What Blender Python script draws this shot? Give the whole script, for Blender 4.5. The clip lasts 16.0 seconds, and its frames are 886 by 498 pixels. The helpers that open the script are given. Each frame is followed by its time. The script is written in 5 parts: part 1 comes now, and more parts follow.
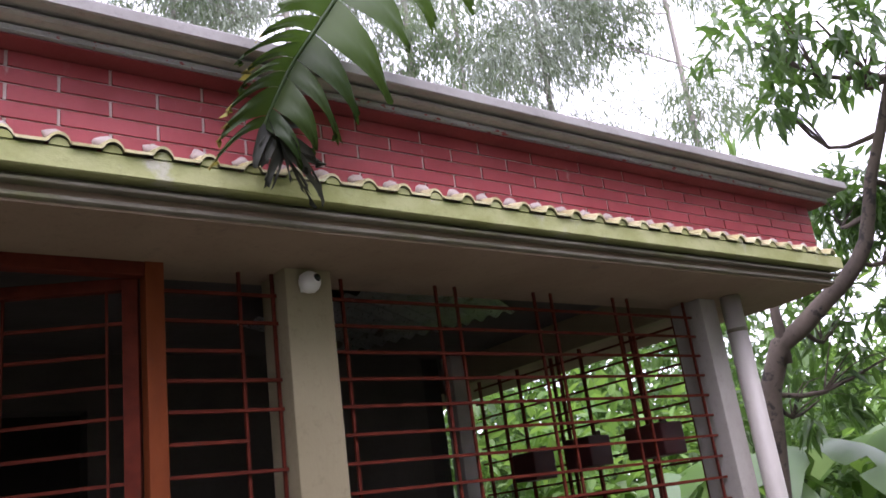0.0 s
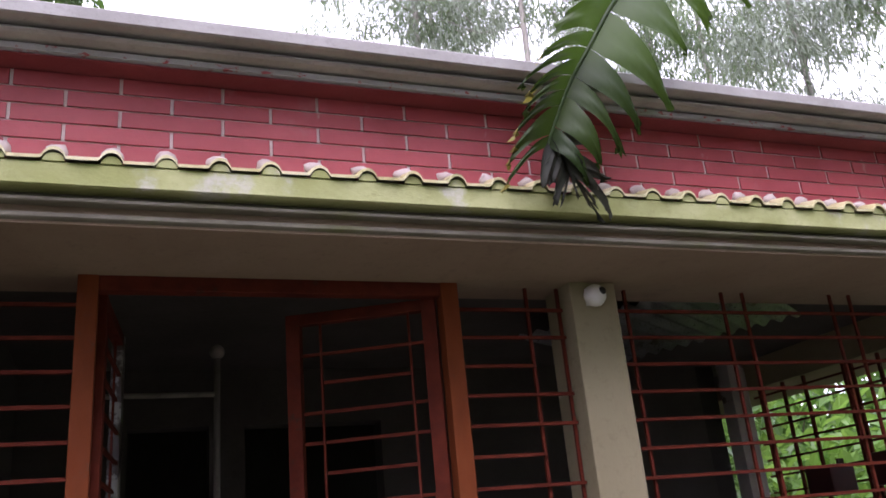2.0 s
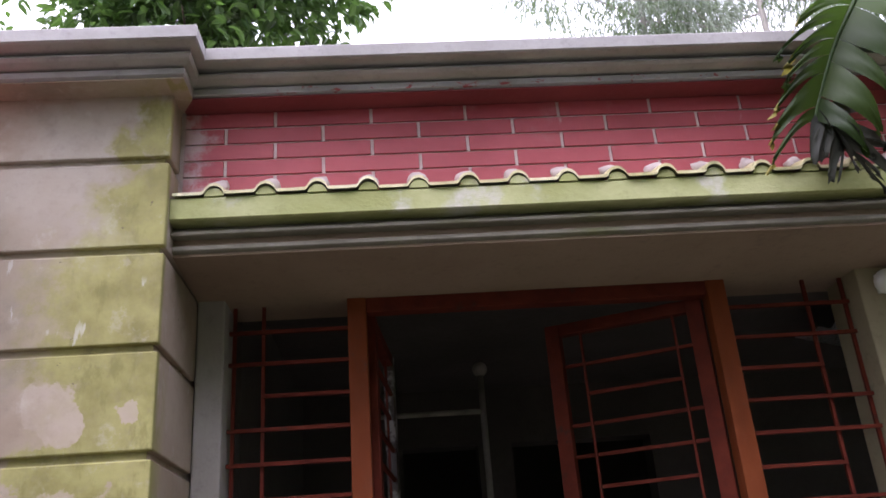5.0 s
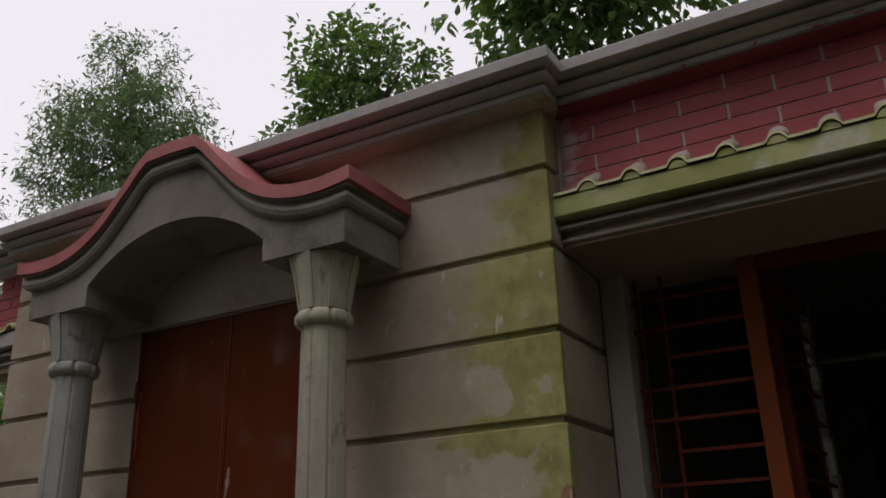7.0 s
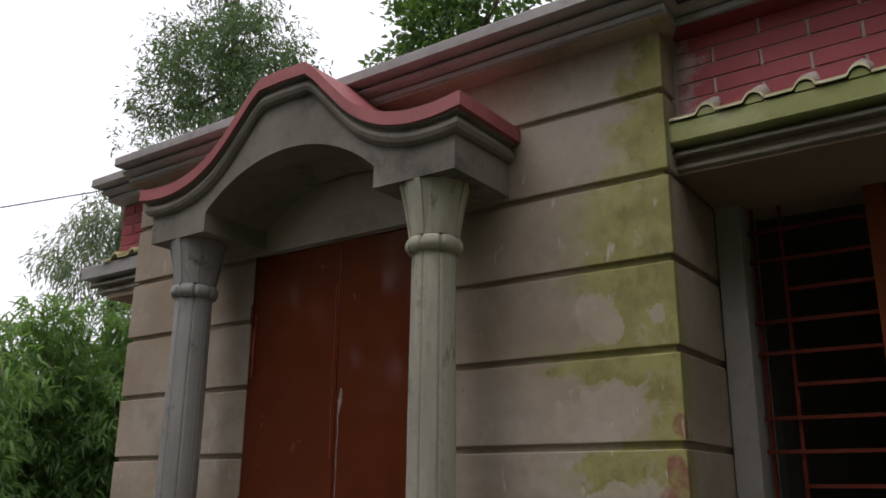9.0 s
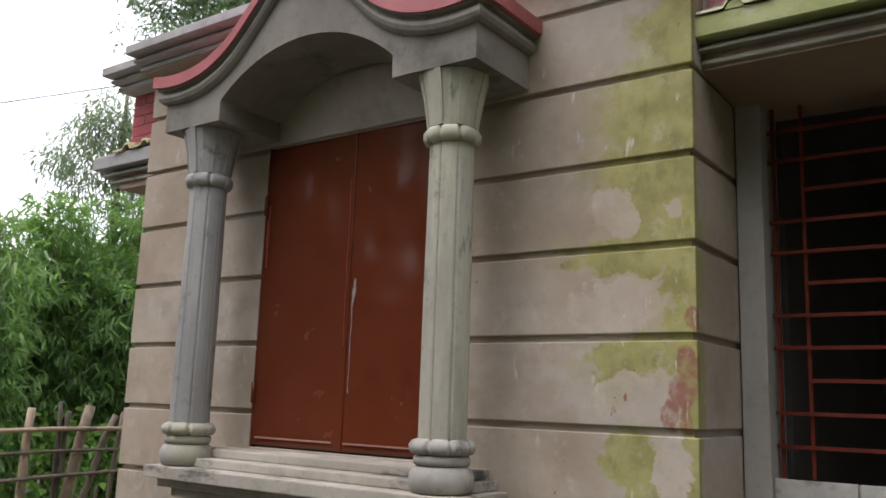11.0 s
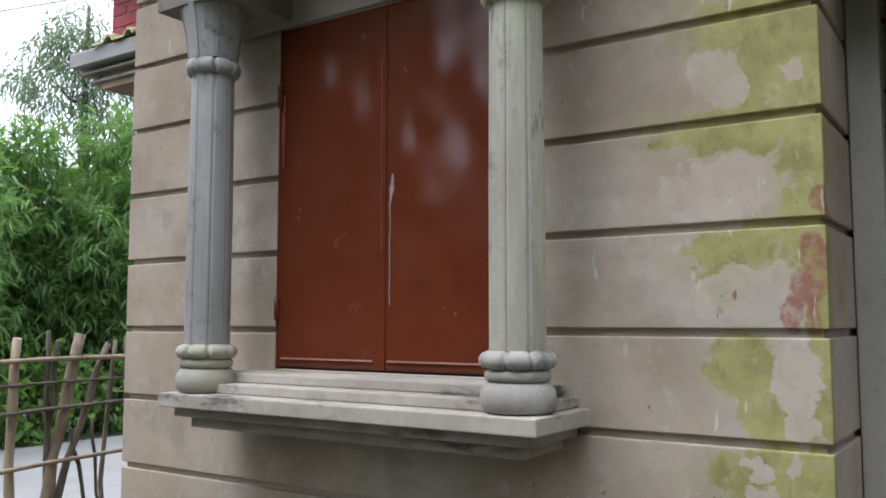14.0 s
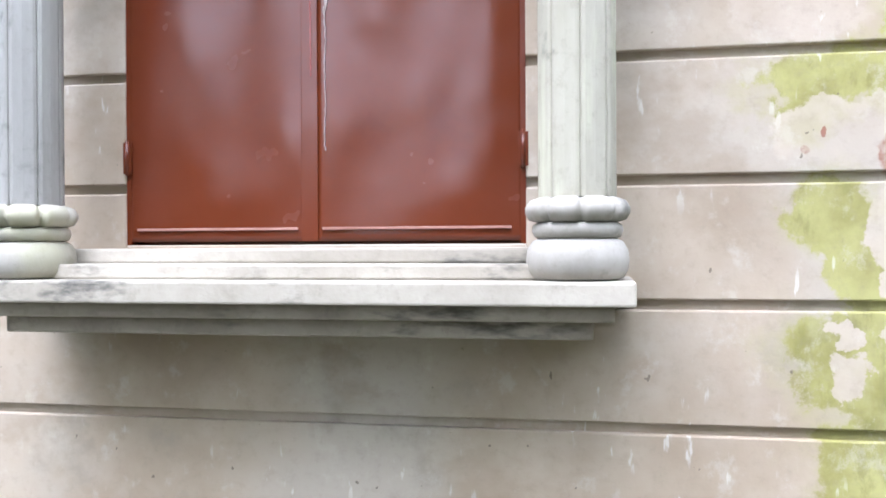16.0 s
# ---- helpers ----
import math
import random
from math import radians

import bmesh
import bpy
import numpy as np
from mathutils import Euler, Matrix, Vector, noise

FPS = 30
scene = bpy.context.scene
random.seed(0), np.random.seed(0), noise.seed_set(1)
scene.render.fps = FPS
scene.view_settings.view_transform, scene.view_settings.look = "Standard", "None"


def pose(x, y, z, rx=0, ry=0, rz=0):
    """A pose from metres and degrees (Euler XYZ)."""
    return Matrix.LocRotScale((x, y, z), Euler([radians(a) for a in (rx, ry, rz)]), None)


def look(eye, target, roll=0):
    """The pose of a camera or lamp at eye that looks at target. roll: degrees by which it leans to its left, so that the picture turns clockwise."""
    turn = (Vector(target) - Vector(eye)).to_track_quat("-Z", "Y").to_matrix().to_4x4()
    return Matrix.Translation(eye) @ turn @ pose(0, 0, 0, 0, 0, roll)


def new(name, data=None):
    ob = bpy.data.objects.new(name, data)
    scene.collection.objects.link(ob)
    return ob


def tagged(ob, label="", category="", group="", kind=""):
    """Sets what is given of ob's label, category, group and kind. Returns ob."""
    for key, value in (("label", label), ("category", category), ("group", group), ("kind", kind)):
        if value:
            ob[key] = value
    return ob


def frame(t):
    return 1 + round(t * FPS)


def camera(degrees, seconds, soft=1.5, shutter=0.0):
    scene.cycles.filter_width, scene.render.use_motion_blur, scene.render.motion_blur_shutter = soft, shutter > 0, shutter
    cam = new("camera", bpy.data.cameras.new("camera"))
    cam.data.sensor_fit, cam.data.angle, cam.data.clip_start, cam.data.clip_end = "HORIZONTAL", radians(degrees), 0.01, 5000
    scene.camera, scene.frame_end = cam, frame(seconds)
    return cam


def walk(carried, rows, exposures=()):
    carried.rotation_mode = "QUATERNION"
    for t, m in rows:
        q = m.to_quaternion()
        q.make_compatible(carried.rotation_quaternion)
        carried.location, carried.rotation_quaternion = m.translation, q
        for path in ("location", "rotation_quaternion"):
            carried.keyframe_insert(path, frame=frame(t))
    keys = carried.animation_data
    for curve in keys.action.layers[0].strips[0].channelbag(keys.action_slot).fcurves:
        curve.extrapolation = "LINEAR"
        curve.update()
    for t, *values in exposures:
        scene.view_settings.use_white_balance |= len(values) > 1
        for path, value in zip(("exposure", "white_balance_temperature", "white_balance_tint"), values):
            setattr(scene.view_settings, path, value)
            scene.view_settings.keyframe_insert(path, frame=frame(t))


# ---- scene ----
cam = camera(55.0, 16.0, soft=1.7)
PATH = [
    (0.0, (0.744, -2.227, 1.655), (1.926, -0.733, 2.263), -7.78),
    (0.5, (0.729, -2.204, 1.638), (1.829, -0.657, 2.268), -7.54),
    (1.0, (0.679, -2.193, 1.656), (1.654, -0.568, 2.296), -6.69),
    (1.5, (0.629, -2.181, 1.674), (1.463, -0.488, 2.336), -6.27),
    (2.0, (0.602, -2.185, 1.700), (1.290, -0.434, 2.378), -5.44),
    (2.5, (0.592, -2.177, 1.706), (1.146, -0.389, 2.411), -4.92),
    (3.0, (0.581, -2.168, 1.712), (1.052, -0.364, 2.435), -4.77),
    (5.5, (0.597, -2.100, 1.678), (0.433, -0.270, 2.467), -3.27),
    (6.0, (0.713, -2.185, 1.699), (0.142, -0.436, 2.483), -1.63),
    (6.5, (0.893, -2.273, 1.703), (0.037, -0.618, 2.430), -1.20),
    (7.0, (0.900, -2.313, 1.662), (-0.010, -0.679, 2.371), -1.88),
    (7.5, (0.899, -2.325, 1.659), (-0.087, -0.722, 2.336), -1.66),
    (8.0, (0.877, -2.336, 1.646), (-0.162, -0.757, 2.299), -0.91),
    (8.5, (0.862, -2.332, 1.654), (-0.228, -0.769, 2.264), -0.14),
    (11.0, (0.811, -2.362, 1.589), (-0.339, -0.764, 1.942), 1.98),
    (11.5, (0.802, -2.366, 1.551), (-0.345, -0.757, 1.862), 1.98),
    (12.0, (0.803, -2.373, 1.541), (-0.340, -0.754, 1.808), 1.74),
    (12.5, (0.808, -2.350, 1.563), (-0.348, -0.735, 1.793), 1.57),
    (13.0, (0.801, -2.328, 1.533), (-0.368, -0.722, 1.765), 1.18),
    (13.5, (0.663, -2.285, 1.526), (-0.484, -0.661, 1.743), 0.52),
    (14.0, (0.361, -2.167, 1.550), (-0.748, -0.511, 1.723), 0.04),
    (14.5, (0.116, -2.052, 1.522), (-0.898, -0.332, 1.647), -0.76),
    (15.0, (-0.174, -1.890, 1.483), (-0.976, -0.059, 1.552), -0.78),
    (15.5, (-0.376, -1.918, 1.433), (-0.942, -0.000, 1.410), -0.81),
    (16.0, (-0.677, -1.886, 1.388), (-1.037, 0.082, 1.378), -0.28),
]
walk(cam, [(t, look(e, a, r)) for t, e, a, r in PATH],
     exposures=[(0.0, 1.52, 6100, 31), (1.5, 1.58, 6100, 33), (3.0, 1.6, 6050, 32), (5.5, 1.6, 6050, 27), (6.0, 0.35, 6200, 23), (6.5, -0.92, 6400, 19), (7.0, -0.42, 6800, 18),
                (8.0, -0.45, 6750, 17), (8.7, -0.16, 6650, 17), (11.0, 0.97, 6400, 17), (12.5, 1.42, 5980, 13), (13.5, 1.18, 5900, 13),
                (14.0, 1.2, 5900, 13), (14.5, 1.33, 5900, 13), (15.0, 1.56, 5820, 14), (15.5, 2.18, 5650, 15), (16.0, 2.5, 5650, 15)])

# ---- light: bright overcast sky, weak wide sun ----
SUN_EL, SUN_AZ = radians(64), radians(205)
world = bpy.data.worlds.new("overcast")
scene.world = world
world.use_nodes = True
wt = world.node_tree
bg = wt.nodes["Background"]
sky = wt.nodes.new("ShaderNodeTexSky")
sky.sky_type, sky.sun_disc = "NISHITA", False
sky.sun_elevation, sky.sun_rotation = SUN_EL, SUN_AZ
sky.dust_density, sky.air_density = 3.0, 1.0
grey = wt.nodes.new("ShaderNodeHueSaturation")
grey.inputs["Saturation"].default_value = 0.12
wt.links.new(sky.outputs[0], grey.inputs["Color"])
cloud = wt.nodes.new("ShaderNodeMix")
cloud.data_type = "RGBA"
cloud.inputs[0].default_value = 0.8
cloud.inputs[7].default_value = (8.6, 8.9, 9.6, 1.0)
wt.links.new(grey.outputs[0], cloud.inputs[6])
wt.links.new(cloud.outputs[2], bg.inputs[0])
bg.inputs[1].default_value = 0.147
sun = new("sun", bpy.data.lights.new("sun", "SUN"))
sun.data.energy, sun.data.angle, sun.data.color = 1.17, radians(45), (1.0, 0.98, 0.95)
sun_way = Vector((math.sin(SUN_AZ) * math.cos(SUN_EL), math.cos(SUN_AZ) * math.cos(SUN_EL), math.sin(SUN_EL)))
sun.matrix_world = look(sun_way * 30, (0, 0, 0))


# ---- materials ----
def add(nt, kind, **kw):
    n = nt.nodes.new(kind)
    for k, v in kw.items():
        if hasattr(v, "is_linked"):
            nt.links.new(v, n.inputs[k])
        else:
            n.inputs[k].default_value = v
    return n


def grain(nt, scale, detail=5.0, rough=0.6, stretch=(1, 1, 1), seed=0.0, warp=0.0):
    """A noise value over the world's places."""
    pos = nt.nodes.new("ShaderNodeNewGeometry").outputs["Position"]
    mp = nt.nodes.new("ShaderNodeMapping")
    mp.inputs["Scale"].default_value = stretch
    mp.inputs["Location"].default_value = (seed, seed * 1.7, seed * 0.6)
    nt.links.new(pos, mp.inputs["Vector"])
    return add(nt, "ShaderNodeTexNoise", Vector=mp.outputs[0], Scale=scale, Detail=detail, Roughness=rough, Distortion=warp).outputs["Fac"]


def calc(nt, op, a, b=0.0, clamp=False):
    n = nt.nodes.new("ShaderNodeMath")
    n.operation, n.use_clamp = op, clamp
    for i, v in enumerate((a, b)):
        if hasattr(v, "is_linked"):
            nt.links.new(v, n.inputs[i])
        else:
            n.inputs[i].default_value = v
    return n.outputs[0]


def span(nt, v, lo, hi, a=0.0, b=1.0):
    n = nt.nodes.new("ShaderNodeMapRange")
    n.interpolation_type = "SMOOTHSTEP"
    nt.links.new(v, n.inputs["Value"])
    for k, x in (("From Min", lo), ("From Max", hi), ("To Min", a), ("To Max", b)):
        n.inputs[k].default_value = x
    return n.outputs[0]


def blend(nt, fac, a, b):
    n = nt.nodes.new("ShaderNodeMix")
    n.data_type = "RGBA"
    for i, v in ((0, fac), (6, a), (7, b)):
        if hasattr(v, "is_linked"):
            nt.links.new(v, n.inputs[i])
        else:
            n.inputs[i].default_value = v if i == 0 else (*v, 1.0)
    return n.outputs[2]


def place(nt):
    sep = nt.nodes.new("ShaderNodeSeparateXYZ")
    nt.links.new(nt.nodes.new("ShaderNodeNewGeometry").outputs["Position"], sep.inputs[0])
    return sep.outputs


def bump(nt, bsdf, height, strength=0.3, dist=0.01):
    b = add(nt, "ShaderNodeBump", Height=height, Strength=strength, Distance=dist)
    nt.links.new(b.outputs[0], bsdf.inputs["Normal"])


def surface(name, dark, light, rough=0.85, metal=0.0, scale=6.0, fine=60.0, relief=0.25, stretch=(1, 1, 1), spot=None, spot_at=(0.6, 0.7), spot_scale=3.0, rand=0.0, spot_stretch=(1, 1, 1), tint=None, flecks=None, chalk=None, shine=0.5, streak=None):
    """A plain material with variation at two scales, fine relief, and spots of wear."""
    m = bpy.data.materials.new(name)
    m.use_nodes = True
    nt = m.node_tree
    b = nt.nodes["Principled BSDF"]
    big, small = grain(nt, scale, stretch=stretch), grain(nt, fine, 3.0, stretch=stretch, seed=3.0)
    fac = calc(nt, "ADD", calc(nt, "MULTIPLY", span(nt, big, 0.3, 0.7), 0.7), calc(nt, "MULTIPLY", small, 0.3))
    if rand:
        r = nt.nodes.new("ShaderNodeObjectInfo").outputs["Random"]
        fac = calc(nt, "ADD", fac, calc(nt, "MULTIPLY", calc(nt, "SUBTRACT", r, 0.5), rand), True)
    col = blend(nt, fac, dark, light)
    if spot:
        s = span(nt, grain(nt, spot_scale, 6.0, 0.65, stretch=spot_stretch, seed=7.0), *spot_at)
        col = blend(nt, s, col, spot)
    if rough > 0.8:
        # fine dark mottling of porous stone and render
        col = blend(nt, span(nt, grain(nt, 28.0, 8, 0.78, seed=27.0), 0.50, 0.70, 0, 0.35), col, tuple(c * 0.62 for c in dark))
    if tint:
        col = blend(nt, span(nt, grain(nt, 2.4, 5, 0.55, seed=17.0), 0.50, 0.64, 0, 0.5), col, tint)
    if streak:
        # rain streaks down a shaft
        col = blend(nt, span(nt, grain(nt, 9.0, 6, 0.65, stretch=(1, 1, 0.14), seed=37.0), 0.48, 0.62, 0, 0.7), col, streak)
        col = blend(nt, span(nt, grain(nt, 11.0, 6, 0.72, stretch=(1, 1, 0.3), seed=39.0), 0.58, 0.68, 0, 0.6), col, tuple(c * 0.35 for c in dark))
    if flecks:
        # paint dabs on the lowest band over the red wall
        pz = place(nt)
        s = calc(nt, "MULTIPLY", span(nt, grain(nt, 60.0, 3, 0.6, stretch=(0.45, 1, 1), seed=23.0), 0.60, 0.66), span(nt, pz["Z"], 3.112, 3.116, 1.0, 0.0))
        s = calc(nt, "MULTIPLY", s, span(nt, pz["X"], 0.1, 0.5))
        col = blend(nt, s, col, flecks)
    if chalk:
        # chalky bloom beside the block's corner and in a few dabs
        px = place(nt)
        edge = calc(nt, "ADD", px["X"], calc(nt, "MULTIPLY", calc(nt, "SUBTRACT", grain(nt, 16.0, 6, 0.7, seed=29.0), 0.5), 0.32))
        s = calc(nt, "MULTIPLY", span(nt, edge, 0.02, 0.10, 0.85, 0.0), span(nt, px["X"], -0.1, 0.0))
        col = blend(nt, s, col, chalk)
        drip = calc(nt, "MULTIPLY", span(nt, grain(nt, 9.0, 5, 0.6, stretch=(1, 1, 0.35), seed=33.0), 0.66, 0.72), 0.6)
        col = blend(nt, drip, col, chalk)
    nt.links.new(col, b.inputs["Base Color"])
    nt.links.new(span(nt, small, 0.2, 0.8, max(rough - 0.08, 0.03), min(rough + 0.08, 1)), b.inputs["Roughness"])
    b.inputs["Metallic"].default_value = metal
    b.inputs["Specular IOR Level"].default_value = shine
    bump(nt, b, small, relief, 0.004)
    return m


# algae on the front wall: (x, z, half width, half height)
GREEN = [(-0.03, 2.96, 0.05, 0.10), (-0.11, 2.89, 0.05, 0.06), (-0.06, 2.72, 0.13, 0.13), (-0.01, 2.82, 0.05, 0.12), (-0.10, 2.47, 0.20, 0.19), (-0.02, 2.50, 0.12, 0.30),
         (-0.05, 2.20, 0.19, 0.19), (-0.15, 2.31, 0.18, 0.07), (-0.17, 2.035, 0.26, 0.06), (-0.02, 1.93, 0.085, 0.20), (-0.18, 1.735, 0.19, 0.07), (-0.03, 1.72, 0.09, 0.09), (-0.27, 1.66, 0.06, 0.06)]
GREEN_LOW = [(0.0, 1.57, 0.035, 0.10), (-0.20, 1.45, 0.10, 0.085), (-0.15, 1.35, 0.075, 0.10), (-0.10, 1.29, 0.06, 0.06), (0.0, 1.38, 0.045, 0.20), (-0.10, 1.15, 0.19, 0.13), (0.0, 1.10, 0.12, 0.20), (-0.08, 0.92, 0.16, 0.14), (-0.05, 0.6, 0.15, 0.25)]
BARE = [(-0.212, 2.150, 0.055, 0.050), (-0.060, 2.163, 0.026, 0.036), (-0.245, 1.885, 0.165, 0.085), (-0.26, 2.20, 0.06, 0.06), (-0.19, 1.62, 0.13, 0.075), (-0.10, 1.64, 0.06, 0.06), (-0.078, 1.42, 0.052, 0.10), (-0.075, 1.29, 0.03, 0.05), (-0.170, 1.20, 0.030, 0.030), (-0.165, 1.10, 0.045, 0.06), (-0.085, 1.205, 0.018, 0.030)]
RED = [(-0.028, 1.715, 0.035, 0.06), (-0.044, 1.64, 0.045, 0.06), (-0.082, 1.575, 0.028, 0.055), (-0.035, 1.56, 0.022, 0.04), (-0.012, 1.845, 0.022, 0.035), (-0.250, 1.583, 0.013, 0.011), (-0.21, 1.62, 0.007, 0.010)]


def patches(nt, where, spots):
    """The largest of several soft round patches: 1 in a middle, 0 at an edge."""
    out = None
    for cx, cz, rx, rz in spots:
        mp = nt.nodes.new("ShaderNodeMapping")
        mp.inputs["Scale"].default_value = (1 / rx, 0, 1 / rz)
        mp.inputs["Location"].default_value = (-cx / rx, 0, -cz / rz)
        nt.links.new(where, mp.inputs["Vector"])
        ln = nt.nodes.new("ShaderNodeVectorMath")
        ln.operation = "LENGTH"
        nt.links.new(mp.outputs[0], ln.inputs[0])
        v = calc(nt, "SUBTRACT", 1.0, ln.outputs["Value"])
        out = v if out is None else calc(nt, "MAXIMUM", out, v)
    return out


def jittered(nt, amount, scale, seed):
    """The place, shaken by noise, so that patches get ragged edges."""
    pos = nt.nodes.new("ShaderNodeNewGeometry").outputs["Position"]
    mp = nt.nodes.new("ShaderNodeMapping")
    mp.inputs["Location"].default_value = (seed, seed, seed)
    nt.links.new(pos, mp.inputs["Vector"])
    n = add(nt, "ShaderNodeTexNoise", Vector=mp.outputs[0], Scale=scale, Detail=7.0, Roughness=0.62)
    off = nt.nodes.new("ShaderNodeVectorMath")
    off.operation = "MULTIPLY_ADD"
    nt.links.new(n.outputs["Color"], off.inputs[0])
    off.inputs[1].default_value = (amount, 0, amount)
    off.inputs[2].default_value = (-amount / 2, 0, -amount / 2)
    both = nt.nodes.new("ShaderNodeVectorMath")
    nt.links.new(pos, both.inputs[0])
    nt.links.new(off.outputs[0], both.inputs[1])
    return both.outputs[0]


def weathered_plaster():
    """Smooth cement render: algae and flaked paint at the corner, damp clouds, scuffs."""
    m = bpy.data.materials.new("weathered_plaster")
    m.use_nodes = True
    nt = m.node_tree
    b = nt.nodes["Principled BSDF"]
    p = place(nt)
    big, mid, small = grain(nt, 2.6, 5, 0.55), grain(nt, 9.0, 6, 0.6, seed=2.0), grain(nt, 75.0, 3, seed=4.0)
    fac = calc(nt, "ADD", calc(nt, "MULTIPLY", span(nt, big, 0.3, 0.7), 0.65), calc(nt, "MULTIPLY", mid, 0.35))
    col = blend(nt, fac, (0.275, 0.208, 0.146), (0.43, 0.355, 0.278))
    col = blend(nt, span(nt, grain(nt, 1.6, 4, 0.5, seed=13.0), 0.45, 0.66, 0, 0.6), col, (0.40, 0.365, 0.32))
    # brown and grey damp clouds
    damp = span(nt, grain(nt, 2.4, 6, 0.6, stretch=(1, 1, 1.4), seed=37.0), 0.50, 0.66, 0, 0.55)
    col = blend(nt, damp, col, (0.265, 0.20, 0.142))
    soot = span(nt, grain(nt, 5.0, 6, 0.62, stretch=(0.8, 1, 0.9), seed=57.0), 0.56, 0.70, 0, 0.5)
    col = blend(nt, soot, col, (0.235, 0.205, 0.17))
    # algae with sharp flaked edges, a paler film round it
    where = jittered(nt, 0.20, 9.0, 3.0)
    front = calc(nt, "MULTIPLY", span(nt, p["Y"], 0.012, 0.03, 1.0, 0.0), span(nt, p["X"], -1.0, -0.7))
    green = calc(nt, "MAXIMUM", patches(nt, where, GREEN), patches(nt, where, GREEN_LOW))
    bare = calc(nt, "ADD", patches(nt, jittered(nt, 0.13, 12.0, 8.0), BARE), calc(nt, "MULTIPLY", calc(nt, "SUBTRACT", grain(nt, 16.0, 7, 0.7, seed=89.0), 0.5), 0.9))
    green = calc(nt, "ADD", green, calc(nt, "MULTIPLY", calc(nt, "SUBTRACT", grain(nt, 13.0, 7, 0.7, seed=97.0), 0.5), 1.3))
    film = calc(nt, "MULTIPLY", span(nt, green, -0.55, 0.15, 0.0, 0.5), front)
    film = calc(nt, "MULTIPLY", film, span(nt, grain(nt, 4.0, 5, 0.6, seed=63.0), 0.38, 0.60))
    col = blend(nt, film, col, (0.33, 0.30, 0.15))
    tone = blend(nt, span(nt, mid, 0.3, 0.7), (0.20, 0.184, 0.042), (0.34, 0.323, 0.110))
    tone = blend(nt, span(nt, grain(nt, 22.0, 6, 0.7, stretch=(1, 1, 0.45), seed=71.0), 0.50, 0.68, 0, 0.6), tone, (0.15, 0.145, 0.03))
    tone = blend(nt, span(nt, grain(nt, 5.0, 5, 0.6, seed=73.0), 0.52, 0.66, 0, 0.55), tone, (0.385, 0.365, 0.19))
    hazy = span(nt, p["Z"], 1.95, 2.35, 0.0, 0.75)
    crisp = calc(nt, "MULTIPLY", span(nt, green, -0.06, 0.16), calc(nt, "SUBTRACT", 1.0, hazy))
    cover = calc(nt, "ADD", crisp, calc(nt, "MULTIPLY", span(nt, green, -0.45, 0.40), hazy))
    flaked = span(nt, bare, -0.05, 0.09)
    keep = calc(nt, "MULTIPLY", cover, calc(nt, "SUBTRACT", 1.0, calc(nt, "MULTIPLY", flaked, 0.95)))
    keep = calc(nt, "MULTIPLY", calc(nt, "MULTIPLY", keep, 0.87), front)
    rim = calc(nt, "MULTIPLY", calc(nt, "MULTIPLY", flaked, front), span(nt, grain(nt, 5.0, 5, seed=31.0), 0.35, 0.6, 0.2, 0.7))
    col = blend(nt, rim, col, (0.45, 0.375, 0.305))
    col = blend(nt, keep, col, tone)
    # moss creeping a hand's width round the corner in streaks
    turn = calc(nt, "MULTIPLY", span(nt, p["Y"], 0.02, 0.13, 1.0, 0.0), span(nt, p["X"], -0.003, 0.0))
    turn = calc(nt, "MULTIPLY", turn, span(nt, grain(nt, 9.0, 6, 0.65, stretch=(1, 1, 0.3), seed=67.0), 0.46, 0.58, 0.0, 0.75))
    col = blend(nt, turn, col, (0.25, 0.235, 0.075))
    # old red paint smears near the corner
    red = calc(nt, "MULTIPLY", span(nt, patches(nt, jittered(nt, 0.06, 14.0, 11.0), RED), -0.05, 0.25), front)
    col = blend(nt, calc(nt, "MULTIPLY", red, span(nt, grain(nt, 16.0, 6, 0.7, seed=83.0), 0.32, 0.55, 0.25, 0.9)), col, (0.235, 0.095, 0.062))
    # soft mottling, scuffs, pits and dribbles
    col = blend(nt, span(nt, grain(nt, 30.0, 8, 0.75, seed=44.0), 0.48, 0.70, 0, 0.25), col, (0.20, 0.165, 0.125))
    col = blend(nt, span(nt, grain(nt, 17.0, 7, 0.72, stretch=(0.8, 1, 0.7), seed=47.0), 0.55, 0.68, 0, 0.35), col, (0.47, 0.425, 0.365))
    pit = span(nt, grain(nt, 38.0, 2, 0.5, seed=51.0), 0.755, 0.78)
    col = blend(nt, calc(nt, "MULTIPLY", pit, 0.7), col, (0.10, 0.08, 0.06))
    chalk = calc(nt, "MULTIPLY", span(nt, grain(nt, 42.0, 3, 0.5, stretch=(1, 1, 0.25), seed=61.0), 0.66, 0.72), span(nt, grain(nt, 3.0, 3, seed=69.0), 0.48, 0.6))
    col = blend(nt, calc(nt, "MULTIPLY", chalk, 0.55), col, (0.58, 0.55, 0.51))
    nt.links.new(col, b.inputs["Base Color"])
    nt.links.new(span(nt, mid, 0.3, 0.7, 0.66, 0.92), b.inputs["Roughness"])
    b.inputs["Specular IOR Level"].default_value = 0.35
    bump(nt, b, calc(nt, "ADD", calc(nt, "MULTIPLY", mid, 0.7), calc(nt, "MULTIPLY", small, 0.3)), 0.22, 0.006)
    return m


